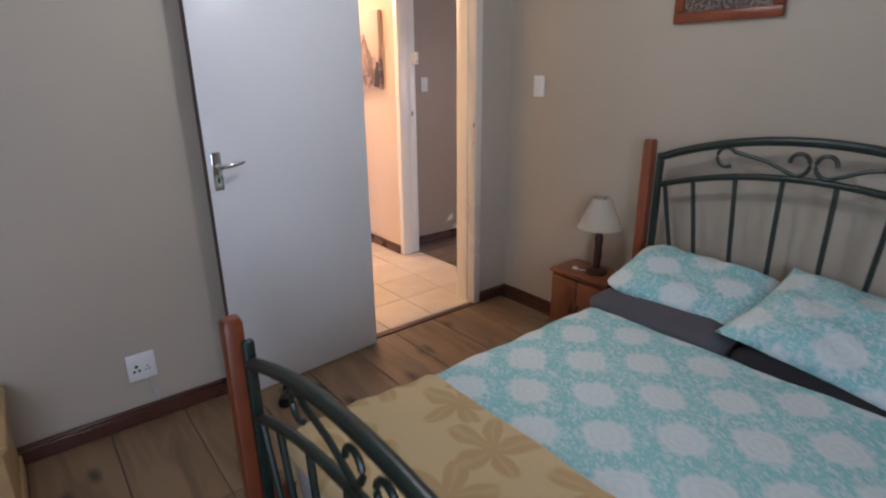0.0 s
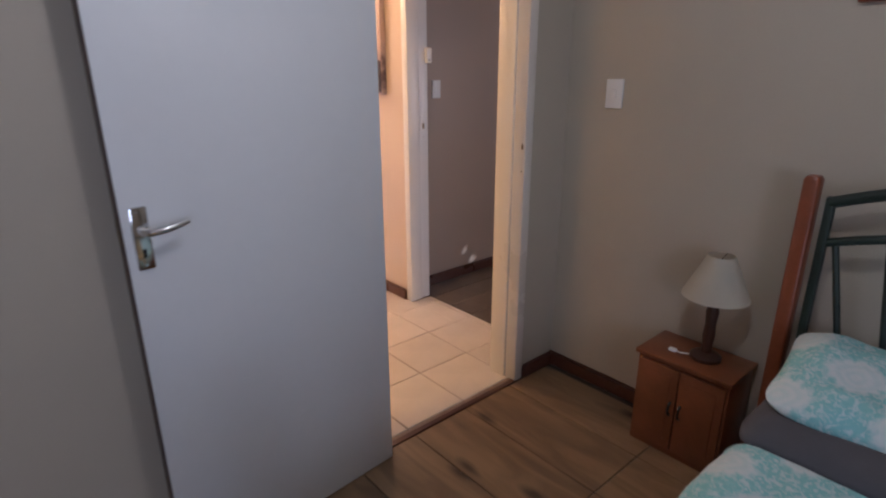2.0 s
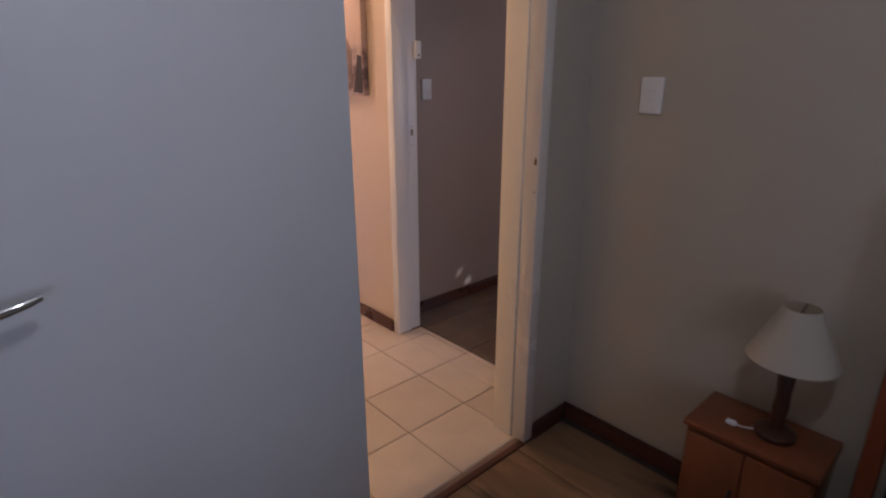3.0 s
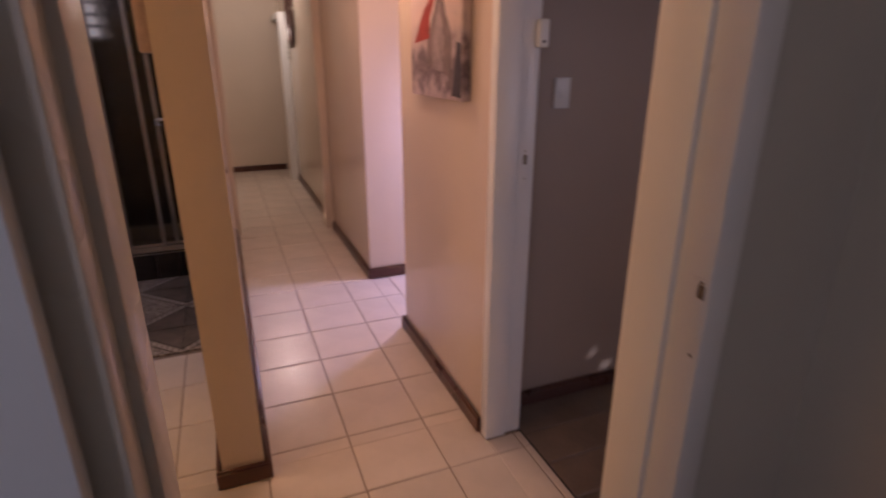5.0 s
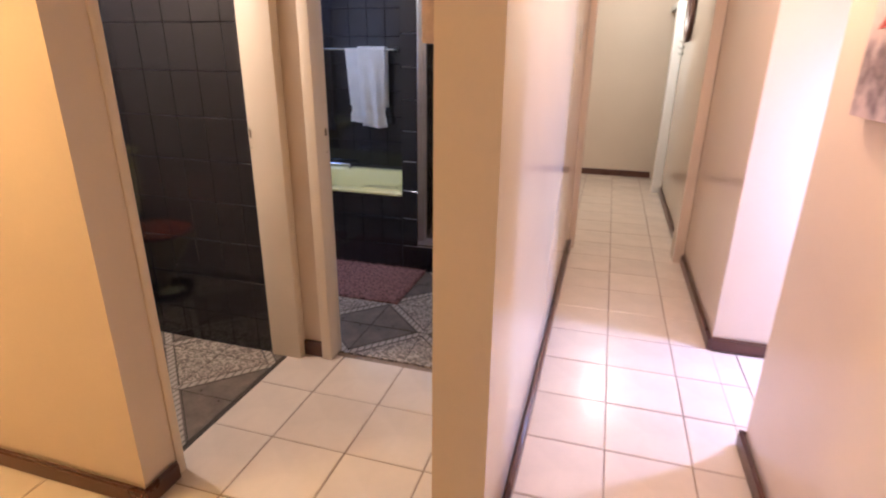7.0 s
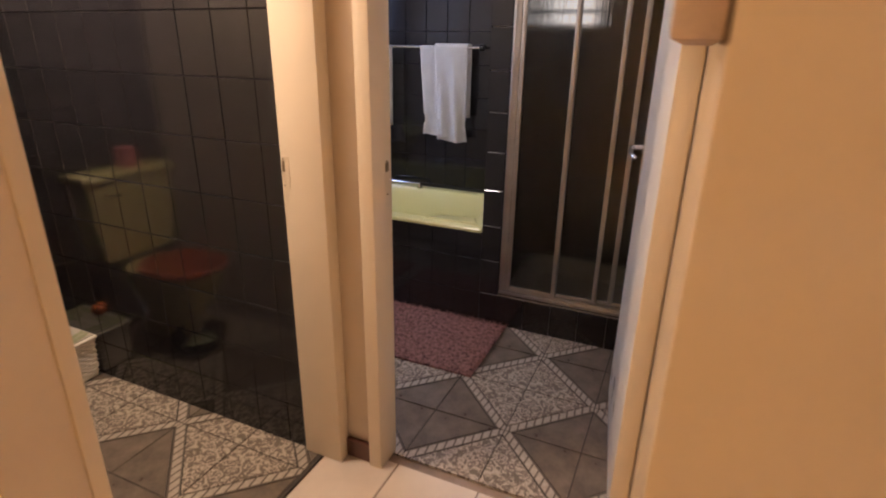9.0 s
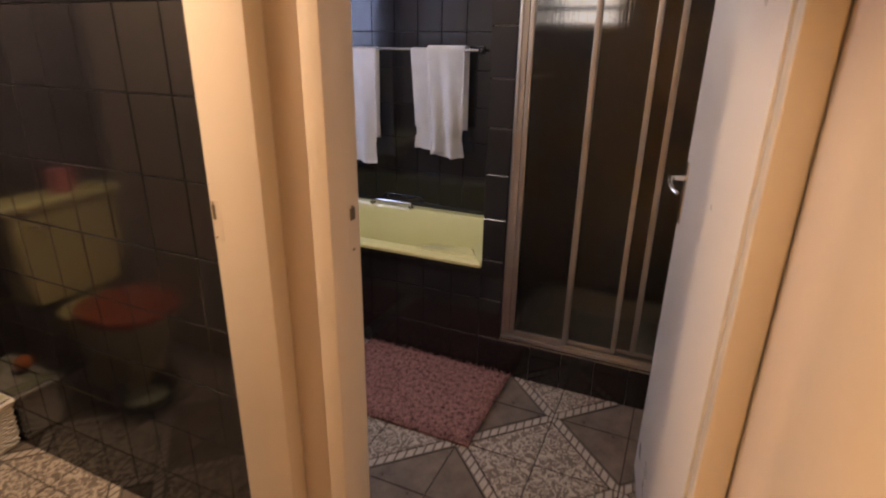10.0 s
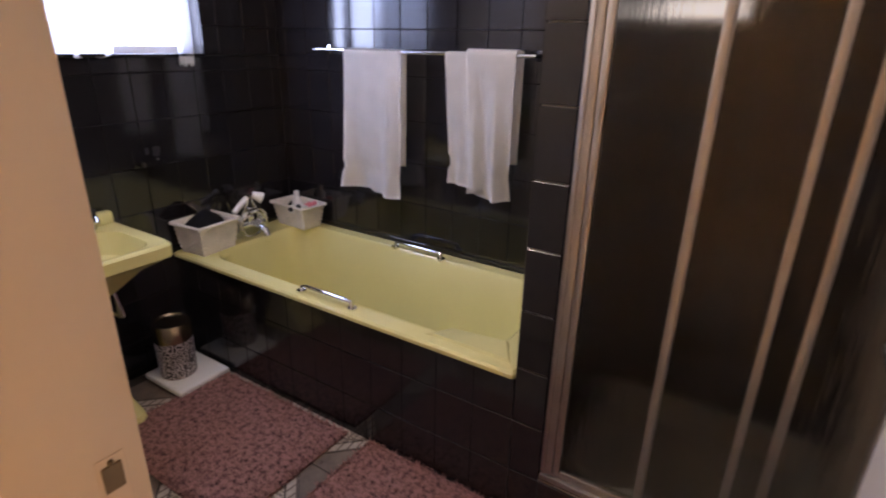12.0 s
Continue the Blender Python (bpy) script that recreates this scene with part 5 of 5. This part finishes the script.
add("leaf", swung(box(-0.040, -0.025, 0.012, 0.004, 0.768, 2.03, 0.003)), M_IVORY, b4)
pl = add("handle_plate", swung(box(-0.046, 0.698, 1.03, -0.040, 0.736, 1.225, 0.003)), M_CHROME, b4, "chrome handle plate")
add("lever", swung(tube(bmesh.new(), [(-0.045, 0.717, 1.175), (-0.078, 0.717, 1.175), (-0.090, 0.705, 1.175), (-0.094, 0.665, 1.168), (-0.088, 0.625, 1.158), (-0.076, 0.605, 1.152)], [0.010, 0.009, 0.009, 0.008, 0.0075, 0.006], 10)), M_CHROME, pl)

# basin on its pedestal
BSY = 5.575
bs = thing("washbasin", "primrose yellow washbasin on a pedestal", "washbasin", pose(-1.1, BSY, 0))
bb = bmesh.new()
bcx, bhx, bhy = LWX + 0.003 + 0.24, 0.24, 0.28
loft(bb, [rrect(bcx - 0.04, BSY, 0.10, 0.12, 0.05, 0.60, 6), rrect(bcx - 0.02, BSY, 0.17, 0.22, 0.07, 0.70, 6), rrect(bcx, BSY, bhx, bhy, 0.05, 0.755, 6), rrect(bcx, BSY, bhx, bhy, 0.05, 0.80, 6), rrect(bcx, BSY, bhx - 0.012, bhy - 0.012, 0.05, 0.812, 6),
          rrect(bcx + 0.04, BSY, bhx - 0.075, bhy - 0.06, 0.09, 0.806, 6), rrect(bcx + 0.04, BSY, bhx - 0.10, bhy - 0.10, 0.09, 0.72, 6), rrect(bcx + 0.04, BSY, 0.05, 0.07, 0.04, 0.69, 6)])
add("bowl", bb, M_YELLOW, bs, "", 35)
add("splashback", box(LWX + 0.003, BSY - 0.27, 0.80, LWX + 0.05, BSY + 0.27, 0.865, 0.015, 3), M_YELLOW, bs)
pb = bmesh.new()
loft(pb, [rrect(-1.21, BSY, 0.17, 0.11, 0.05, 0.0, 6), rrect(-1.21, BSY, 0.16, 0.10, 0.05, 0.05, 6), rrect(-1.27, BSY, 0.085, 0.075, 0.04, 0.15, 6), rrect(-1.27, BSY, 0.08, 0.07, 0.04, 0.55, 6), rrect(-1.25, BSY, 0.10, 0.10, 0.05, 0.66, 6)])
add("pedestal", pb, M_YELLOW, bs, "", 35)
for s in (-1, 1):
    tp = add("tap", tube(bmesh.new(), [(LWX + 0.07, BSY + s * 0.17, 0.81), (LWX + 0.07, BSY + s * 0.17, 0.86), (LWX + 0.11, BSY + s * 0.165, 0.868), (LWX + 0.135, BSY + s * 0.16, 0.85)], 0.012, 10), M_CHROME, bs, "chrome basin tap")
    add("tap_head", lathe(bmesh.new(), [(0.012, 0.86), (0.02, 0.868), (0.02, 0.89), (0.01, 0.896)], 8, (LWX + 0.07, BSY + s * 0.17, 0)), M_DARKHOLE, tp)
add("waste_pipe", tube(bmesh.new(), [(-1.16, BSY + 0.12, 0.60), (-1.16, BSY + 0.12, 0.48), (-1.26, BSY + 0.12, 0.47), (-1.418, BSY + 0.12, 0.47)], 0.016, 10), M_CHROME, bs)

bn = thing("pedal_bin", "small steel bin with a black and white ring print", "bin", pose(-1.235, 5.935, 0.043))
BNX, BNY = -1.235, 5.935
add("printed_side", lathe(bmesh.new(), [(0.080, 0.045), (0.084, 0.055), (0.086, 0.235)], 32, (BNX, BNY, 0)), M_RINGS, bn, "ring-printed side")
add("steel_top", lathe(bmesh.new(), [(0.086, 0.236), (0.087, 0.318), (0.083, 0.324), (0.078, 0.316), (0.04, 0.314)], 32, (BNX, BNY, 0)), M_STEEL, bn)
sc = thing("bathroom_scale", "flat white bathroom scale under the bin", "scale", pose(-1.2, 5.9, 0))
add("platform", box(-1.36, 5.83, 0.012, -1.07, 6.10, 0.042, 0.010, 3), M_PLASTIC, sc)
for xx, yy in ((-1.33, 5.86), (-1.10, 5.86), (-1.33, 6.07), (-1.10, 6.07)):
    add("foot", cyl(bmesh.new(), (xx, yy, 0), (xx, yy, 0.013), 0.014), M_DARKHOLE, sc)


def shag_mat(name, x0, y0, x1, y1, seed):
    """A pile rug: an uneven pad with hundreds of tufts and a bound edge."""
    t = thing(name, "dusty pink shaggy bath mat lying on patterned tiles", "bath mat", pose((x0 + x1) / 2, (y0 + y1) / 2, 0), "pink bath mats")
    b = bmesh.new()
    def f(u, v):
        e = min(u, 1 - u, v, 1 - v)
        z = 0.006 + 0.014 * min(1, e / 0.03) + 0.004 * noise.noise((u * 40, v * 34, seed))
        return (x0 + u * (x1 - x0) + 0.006 * noise.noise((v * 9, u * 2, seed)), y0 + v * (y1 - y0) + 0.006 * noise.noise((u * 9, v * 2, seed + 3)), z)
    grid(b, 60, 40, f)
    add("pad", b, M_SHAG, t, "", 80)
    r2 = random.Random(seed)
    vs, fs = [], []
    for i in range(9000):
        px, py = r2.uniform(x0 - 0.006, x1 + 0.006), r2.uniform(y0 - 0.006, y1 + 0.006)
        a, ln, w = r2.uniform(0, 6.28), r2.uniform(0.012, 0.026), 0.0024
        dx, dy = math.cos(a), math.sin(a)
        k = len(vs)
        vs += [(px - dy * w, py + dx * w, 0.014), (px + dy * w, py - dx * w, 0.014), (px + dx * ln, py + dy * ln, 0.022 + r2.uniform(0, 0.012))]
        fs.append((k, k + 1, k + 2))
    me = bpy.data.meshes.new("shag")
    me.from_pydata(vs, [], fs)
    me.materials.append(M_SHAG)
    tf = tagged(new("shag", me), kind="stuff")
    tf.parent = t
    tf.matrix_parent_inverse = t.matrix_basis.inverted()
    edge = [(x0, y0, 0.008), (x1, y0, 0.008), (x1, y1, 0.008), (x0, y1, 0.008), (x0, y0, 0.008)]
    add("bound_edge", tube(bmesh.new(), edge, 0.007, 6), M_SHAG, t)


shag_mat("bath_mat", -1.09, 5.50, -0.285, 6.085, 11)
shag_mat("bath_mat", -0.165, 5.54, 0.635, 6.10, 12)

# window over the basin
wd = thing("window_3", "bright bathroom window with a lace curtain", "window", pose(-1.48, 5.9, 1.5))
wd["kind"] = "structure"
for q in ((5.40, 1.50, 5.44, 2.15), (6.38, 1.50, 6.42, 2.15), (5.44, 1.50, 6.38, 1.54), (5.44, 2.11, 6.38, 2.15), (5.90, 1.54, 5.93, 2.11)):
    add("window_frame", box(-1.53, q[0], q[1], -1.495, q[2], q[3], 0.003), M_WHITE, wd)
add("window_sill", box(-1.495, 5.402, 1.495, -1.40, 6.418, 1.507, 0.003), M_BLACK, wd)
struct("backdrop_daylight", box(-1.72, 5.1, 1.2, -1.70, 6.8, 2.4), M_DAYLIGHT, "bright overcast daylight outside the window", "backdrop")
lc = thing("lace_curtain", "white lace half curtain bunched in the bathroom window", "curtain", pose(-1.408, 5.7, 1.5))
for ya, yb, zb in ((5.42, 5.99, 1.496), (6.28, 6.35, 1.455)):
    b = bmesh.new()
    grid(b, 30, 20, lambda u, v: (-1.408 + 0.010 * math.sin(u * 28) + 0.004 * math.sin(u * 61), ya + u * (yb - ya) + 0.01 * math.sin(v * 5), zb + v * (2.12 - zb) + 0.008 * math.sin(u * 40) * (1 - v)))
    bmesh.ops.solidify(b, geom=b.faces[:], thickness=0.002)
    add("curtain_panel", b, M_CURTAIN, lc, "", 80)
add("curtain_wire", tube(bmesh.new(), [(-1.408, 5.405, 2.12), (-1.408, 6.415, 2.12)], 0.003, 6), M_CHROME, lc)

# ---- toilet room things ----
wc = thing("toilet", "primrose close-coupled toilet with a red wooden seat", "toilet", pose(-1.0, 4.30, 0))
TC = 4.30
tb = bmesh.new()
loft(tb, [rrect(-1.06, TC, 0.20, 0.10, 0.07, 0.0, 6), rrect(-1.06, TC, 0.18, 0.085, 0.07, 0.12, 6), rrect(-1.03, TC, 0.24, 0.12, 0.10, 0.25, 6), rrect(-1.0, TC, 0.27, 0.175, 0.16, 0.38, 6), rrect(-1.0, TC, 0.27, 0.18, 0.16, 0.40, 6)])
add("pan", tb, M_YELLOW, wc, "", 40)
sb = bmesh.new()
loft(sb, [rrect(-0.94, TC, 0.225, 0.185, 0.17, 0.404, 8), rrect(-0.94, TC, 0.232, 0.19, 0.17, 0.415, 8), rrect(-0.94, TC, 0.225, 0.185, 0.17, 0.432, 8), rrect(-0.94, TC, 0.17, 0.13, 0.12, 0.438, 8)])
add("seat_lid", sb, M_RED, wc, "red varnished wooden seat lid", 50)
cs = add("cistern", loft(bmesh.new(), [rrect(-1.32, TC, 0.085, 0.20, 0.03, 0.44, 5), rrect(-1.32, TC, 0.09, 0.235, 0.03, 0.55, 5), rrect(-1.32, TC, 0.09, 0.245, 0.03, 0.86, 5)]), M_YELLOW, wc)
add("cistern_lid", box(-1.412, TC - 0.265, 0.862, -1.21, TC + 0.265, 0.905, 0.015, 3), M_YELLOW, cs)
add("flush_lever", tube(bmesh.new(), [(-1.235, TC + 0.16, 0.80), (-1.205, TC + 0.16, 0.80), (-1.20, TC + 0.10, 0.79)], 0.008, 8), M_CHROME, cs)
rl = bmesh.new()
lathe(rl, [(0.05, 0.0), (0.052, 0.02), (0.05, 0.10)], 20, (-1.31, TC - 0.05, 0.906))
tagged(new("pink_pot", mesh_of("pink_pot", rl, M_PINK, 40)), "pink pot standing on the cistern lid", "pot")
bk3 = basket("wicker_basket", pose(-1.185, 4.70, 0.003, 0, 0, 2), 0.34, 0.15, 0.215, "white wicker basket with a cloth liner beside the toilet", 0.012)
b = bmesh.new()
grid(b, 16, 14, lambda u, v: (-1.185 + 0.35 * (u - 0.5), 4.70 + 0.165 * (v - 0.5), 0.222 + 0.012 * noise.noise((u * 5, v * 5, 4))))
bmesh.ops.solidify(b, geom=b.faces[:], thickness=0.006)
M_LINER = two_tone("leaf_print_cloth", (0.42, 0.46, 0.22), (0.74, 0.70, 0.62), big_leaves, 0.9, 0.2)
tagged(new("basket_liner", mesh_of("basket_liner", b, M_LINER, 60)), "white cloth liner with a green leaf print", "cloth")
bo = bmesh.new()
bmesh.ops.create_icosphere(bo, subdivisions=3, radius=0.036)
bmesh.ops.transform(bo, matrix=pose(-1.16, 4.655, 0.262) @ Matrix.Diagonal((1, 1, 0.85, 1)), verts=bo.verts)
tagged(new("ball", mesh_of("ball", bo, M_ORANGE, 80)), "orange ball lying on the basket liner", "ball")
vp = thing("stop_valve", "chrome stop valve with a red lever on a wall pipe", "valve", pose(-1.40, 4.72, 0.45))
add("pipe", tube(bmesh.new(), [(-1.395, 4.74, 0.95), (-1.395, 4.735, 0.53), (-1.395, 4.70, 0.47), (-1.395, 4.60, 0.455), (-1.395, 4.5, 0.46)], 0.008, 8), M_CHROME, vp)
add("valve_body", cyl(bmesh.new(), (-1.395, 4.73, 0.50), (-1.395, 4.712, 0.45), 0.017), M_CHROME, vp)
add("lever", box(-1.378, 4.70, 0.43, -1.368, 4.72, 0.49, 0.003), M_RED, vp, "red lever")
gb = thing("glass_bowl", "smoked glass bowl with a pale green cake on the toilet floor", "bowl", pose(-0.78, 4.40, 0))
M_SMOKE = mat("smoked_glass", (0.03, 0.032, 0.03), 0.08, var=0.1, bump=0)
bg = lathe(bmesh.new(), [(0.06, 0.004), (0.11, 0.02), (0.135, 0.06), (0.14, 0.09)], 28, (-0.78, 4.40, 0), False)
bmesh.ops.solidify(bg, geom=bg.faces[:], thickness=0.005)
add("bowl_wall", bg, M_SMOKE, gb)
M_GREENSOAP = mat("pale_green_soap", (0.42, 0.46, 0.30), 0.5, var=0.05)
add("bowl_filling", lathe(bmesh.new(), [(0.05, 0.02), (0.085, 0.03), (0.08, 0.055), (0.04, 0.062)], 24, (-0.78, 4.40, 0)), M_GREENSOAP, gb)

# ---- pieces of floors and walls ----


def tile_mesh(name, sx, sy, th, material, bevel=0.003):
    return mesh_of(name, box(-sx / 2, -sy / 2, -th, sx / 2, sy / 2, 0, bevel, 1), material, 30)


def put_piece(name, me, parent, m):
    ob = new(name, me)
    ob.parent = parent
    ob.matrix_basis = m
    return ob


rnd = random.Random(4)
hall_floor = struct("floor_hall", bx(bx(bx(box(-1.40, 2.52, -0.012, 2.475, 3.80, -0.004), 0.31, 3.80, -0.012, 1.44, 4.86, -0.004), 1.59, 3.80, -0.012, 2.475, 7.1, -0.004), 0.7, 7.1, -0.012, 2.475, 10.12, -0.004), M_GROUT, "cream ceramic tiled hall floor with brown grout", "floor")
P = 0.3335
TX, TY = 1.932, 4.54
full = tile_mesh("tile", P - 0.006, P - 0.006, 0.008, M_TILE)
cut = {}


def lay(regions, parent, p, ox, oy, mesh_for, name="tile", z=0.0, gap=0.005):
    """Square pieces on one lattice, cut where a region ends."""
    for x0, y0, x1, y1 in regions:
        for i in range(math.floor((x0 - ox) / p), math.ceil((x1 - ox) / p)):
            for j in range(math.floor((y0 - oy) / p), math.ceil((y1 - oy) / p)):
                a0, a1 = max(x0, ox + i * p + gap / 2), min(x1, ox + (i + 1) * p - gap / 2)
                b0, b1 = max(y0, oy + j * p + gap / 2), min(y1, oy + (j + 1) * p - gap / 2)
                if a1 - a0 < 0.02 or b1 - b0 < 0.02:
                    continue
                me = mesh_for(i, j, round(a1 - a0, 3), round(b1 - b0, 3))
                put_piece(name, me, parent, pose((a0 + a1) / 2, (b0 + b1) / 2, z + rnd.uniform(-0.0006, 0.0006), rnd.uniform(-0.12, 0.12), rnd.uniform(-0.12, 0.12), 0))


def hall_tile(i, j, sx, sy):
    if (sx, sy) not in cut:
        cut[sx, sy] = tile_mesh("tile", sx, sy, 0.008, M_TILE)
    return cut[sx, sy]


lay([(-1.40, 2.518, 2.475, 3.80), (0.31, 3.80, 1.44, 4.868), (1.59, 3.80, 2.475, 7.1), (2.475, 2.80, 2.632, 3.63), (2.475, 4.75, 3.6, 5.53), (0.9, 7.1, 2.475, 10.1)], hall_floor, P, TX, TY, hall_tile)

# planks of the bedroom
bed_floor = struct("floor_bedroom", box(-2.08, -2.08, -0.012, 2.54, 2.515, -0.004), M_DARKGROUT, "oak-look vinyl plank bedroom floor", "floor")
plank_mesh = {}
for i in range(-14, 3):
    x0, x1 = max(-2.08, 1.895 + 0.30 * i), min(2.52, 1.895 + 0.30 * (i + 1))
    for y0, y1 in ((1.78, 2.487), (0.56, 1.78), (-0.66, 0.56), (-1.88, -0.66)):
        if x1 - x0 < 0.03:
            continue
        key = (round(x1 - x0, 3), round(y1 - y0, 3))
        if key not in plank_mesh:
            plank_mesh[key] = tile_mesh("plank", key[0] - 0.004, key[1] - 0.004, 0.008, M_PLANK, 0.002)
        put_piece("plank", plank_mesh[key], bed_floor, pose((x0 + x1) / 2, (y0 + y1) / 2, 0.0))

# dark planks of the second bedroom
room_floor = struct("floor_bedroom_2", box(2.634, 0.82, -0.012, 5.5, 3.80, -0.004), M_DARKGROUT, "dark laminate floor of the second bedroom", "floor")
dark_plank = tile_mesh("plank", 1.196, 0.186, 0.008, M_DARKFLOOR, 0.002)
for j in range(8):
    for i in range(2):
        x = 3.24 + 1.2 * i
        put_piece("plank", dark_plank, room_floor, pose(x, 3.70 - 0.19 * j, 0.0))

# patterned bathroom tiles: a slate corner, a border across the diagonal, a floral corner
Q = 0.325
bath_floor = struct("floor_bathroom", box(-1.42, 4.95, -0.012, 1.43, 6.2, -0.004), M_DARKGROUT, "patterned grey ceramic bathroom floor", "floor")
wc_floor = struct("floor_toilet", box(-1.42, 3.927, -0.012, 0.30, 4.80, -0.004), M_DARKGROUT, "patterned grey ceramic toilet floor", "floor")


def pattern_mesh(turn):
    """One tile with its floral corner turned by quarter turns."""
    b = bmesh.new()
    h, w = Q / 2 - 0.003, 0.05
    def flat(pts, k):
        top = [b.verts.new((x, y, 0)) for x, y in pts]
        low = [b.verts.new((x, y, -0.008)) for x, y in pts]
        f = b.faces.new(top)
        f.material_index = k
        for a in range(len(top)):
            g = b.faces.new((top[a], low[a], low[(a + 1) % len(top)], top[(a + 1) % len(top)]))
            g.material_index = k
    s = w / math.sqrt(2) * 1.0
    flat([(h, h), (-h + s, h), (h, -h + s)], 0)
    flat([(-h + s - 0.006, h), (-h, h), (-h, h - s), (h - s, -h), (h, -h), (h, -h + s - 0.006)], 1)
    flat([(-h, h - s - 0.006), (-h, -h), (h - s - 0.006, -h)], 2)
    bmesh.ops.transform(b, matrix=Matrix.Rotation(radians(90 * turn), 4, "Z"), verts=b.verts)
    return mesh_of("tile", b, [M_FLORAL, M_BANDS[turn % 2], M_SLATE])


PAT = [pattern_mesh(k) for k in range(4)]


def lay_pattern(parent, x0, y0, x1, y1, ox, oy):
    """ox, oy: a lattice corner about which four floral corners meet."""
    for i in range(math.floor((x0 - ox) / Q), math.ceil((x1 - ox) / Q)):
        for j in range(math.floor((y0 - oy) / Q), math.ceil((y1 - oy) / Q)):
            fx, fy = i % 2, j % 2
            turn = {(1, 1): 0, (0, 1): 1, (0, 0): 2, (1, 0): 3}[fx, fy]
            put_piece("tile", PAT[turn], parent, pose(ox + (i + 0.5) * Q, oy + (j + 0.5) * Q, 0.0))


lay_pattern(bath_floor, -1.2, 4.97, 1.30, 6.1, 0.912, 5.56)
lay_pattern(wc_floor, -1.3, 4.04, 0.20, 4.70, -0.04, 4.685)

# black wall tiles
BW_, BH_ = 0.155, 0.2065
BZ = 1.634


def black_wall(parent, m, a0, a1, z0, z1, oa=0.0, joint=0.0014):
    """Upright tiles: local x along the wall, local z up, faces towards -y."""
    for i in range(math.floor((a0 - oa) / BW_), math.ceil((a1 - oa) / BW_)):
        for j in range(math.floor((z0 - BZ) / BH_), math.ceil((z1 - BZ) / BH_)):
            p0, p1 = max(a0, oa + i * BW_ + 0.0010), min(a1, oa + (i + 1) * BW_ - 0.0010)
            q0, q1 = max(z0, BZ + j * BH_ + joint), min(z1, BZ + (j + 1) * BH_ - joint)
            if p1 - p0 < 0.012 or q1 - q0 < 0.012:
                continue
            key = ("b", round(p1 - p0, 3), round(q1 - q0, 3))
            if key not in cut:
                cut[key] = mesh_of("tile", box(-key[1] / 2, 0, -key[2] / 2, key[1] / 2, 0.008, key[2] / 2, 0.0016, 1), M_BLACK, 30)
            put_piece("tile", cut[key], parent, m @ pose((p0 + p1) / 2, rnd.uniform(0, 0.0006), (q0 + q1) / 2, rnd.uniform(-0.1, 0.1), 0, rnd.uniform(-0.1, 0.1)))


def backing(name, q, label, grout=M_BLACKGROUT):
    return struct(name, box(*q), grout, label, "wall")


wcn = backing("wall_wc_north", (-1.434, 4.798, -0.01, 0.226, 4.829, H), "glossy black tiled wall of the toilet room")
black_wall(wcn, pose(0, 4.790, 0), -1.42, 0.226, 0.0, 2.4, -0.02)
wcw = backing("wall_wc_west", (-1.434, 3.927, -0.01, -1.428, 4.797, H), "glossy black tiled end wall of the toilet room")
black_wall(wcw, pose(-1.4195, 0, 0, 0, 0, 90), 3.93, 4.79, 0.0, 1.8, 4.79)
# Unseen facing added; its tone sets how much light the black tiles reflect.
struct("wall_wc_bounce", box(-1.427, 3.9255, -0.01, 0.222, 3.932, H), mat("taupe_bounce_paint", (0.55, 0.46, 0.37), 0.5, var=0.05), "unseen taupe facing added to set the bounce on the black tiles", "wall")
bback = backing("wall_bath_back", (-1.43, 6.889, -0.01, 1.43, 6.899, H), "glossy black tiled wall behind the bath")
black_wall(bback, pose(0, BKY, 0), LWX, PX0, TZ, 2.2, 0.04)
black_wall(bback, pose(0, BKY, 0), PX1, 1.43, 0.2, 2.2, 0.04)
bwest = backing("wall_bath_left", (-1.434, 4.955, -0.01, -1.429, 6.885, 1.493), "glossy black tiled wall under the window")
black_wall(bwest, pose(LWX, 0, 0, 0, 0, 90), 4.96, BKY, 0.0, 1.493, 4.96)
bwest2 = backing("wall_bath_corner", (-1.434, 6.422, 1.50, -1.429, 6.885, H), "glossy black tiled wall beside the window")
black_wall(bwest2, pose(LWX, 0, 0, 0, 0, 90), 6.424, BKY, 1.502, 2.2, 4.96)
pier = backing("wall_bath_pier", (PX0 + 0.009, FRY + 0.009, -0.01, PX1 - 0.009, 6.888, H), "narrow black tiled pier between bath and shower", M_PALEGROUT)
black_wall(pier, pose(0, FRY, 0), PX0, PX1, 0.0, 2.2, PX0, 0.0021)
black_wall(pier, pose(PX0, 0, 0, 0, 0, -90), -BKY, -(FRY + 0.009), TZ + 0.006, 2.2, -BKY)
black_wall(pier, pose(PX1, 0, 0, 0, 0, 90), FRY + 0.009, BKY, KZ, 2.2, FRY)
panel = backing("wall_bath_panel", (LWX, FRY + 0.009, -0.01, PX0, FRY + 0.03, TZ - 0.024), "black tiled front panel of the bath")
black_wall(panel, pose(0, FRY, 0), LWX, PX0 - 0.001, 0.0, TZ - 0.0235, PX0)
kerb = backing("wall_shower_kerb", (PX1, FRY + 0.009, -0.01, 1.43, 6.19, KZ - 0.009), "black tiled kerb under the shower screen", M_PALEGROUT)
black_wall(kerb, pose(0, FRY, 0), PX1 + 0.001, 1.43, 0.0, KZ - 0.009, PX1)
kt = tile_mesh("tile", 0.148, 0.07, 0.008, M_BLACK, 0.0016)
for i in range(6):
    put_piece("tile", kt, kerb, pose(PX1 + 0.076 + 0.15 * i, FRY + 0.036, KZ - 0.0005))
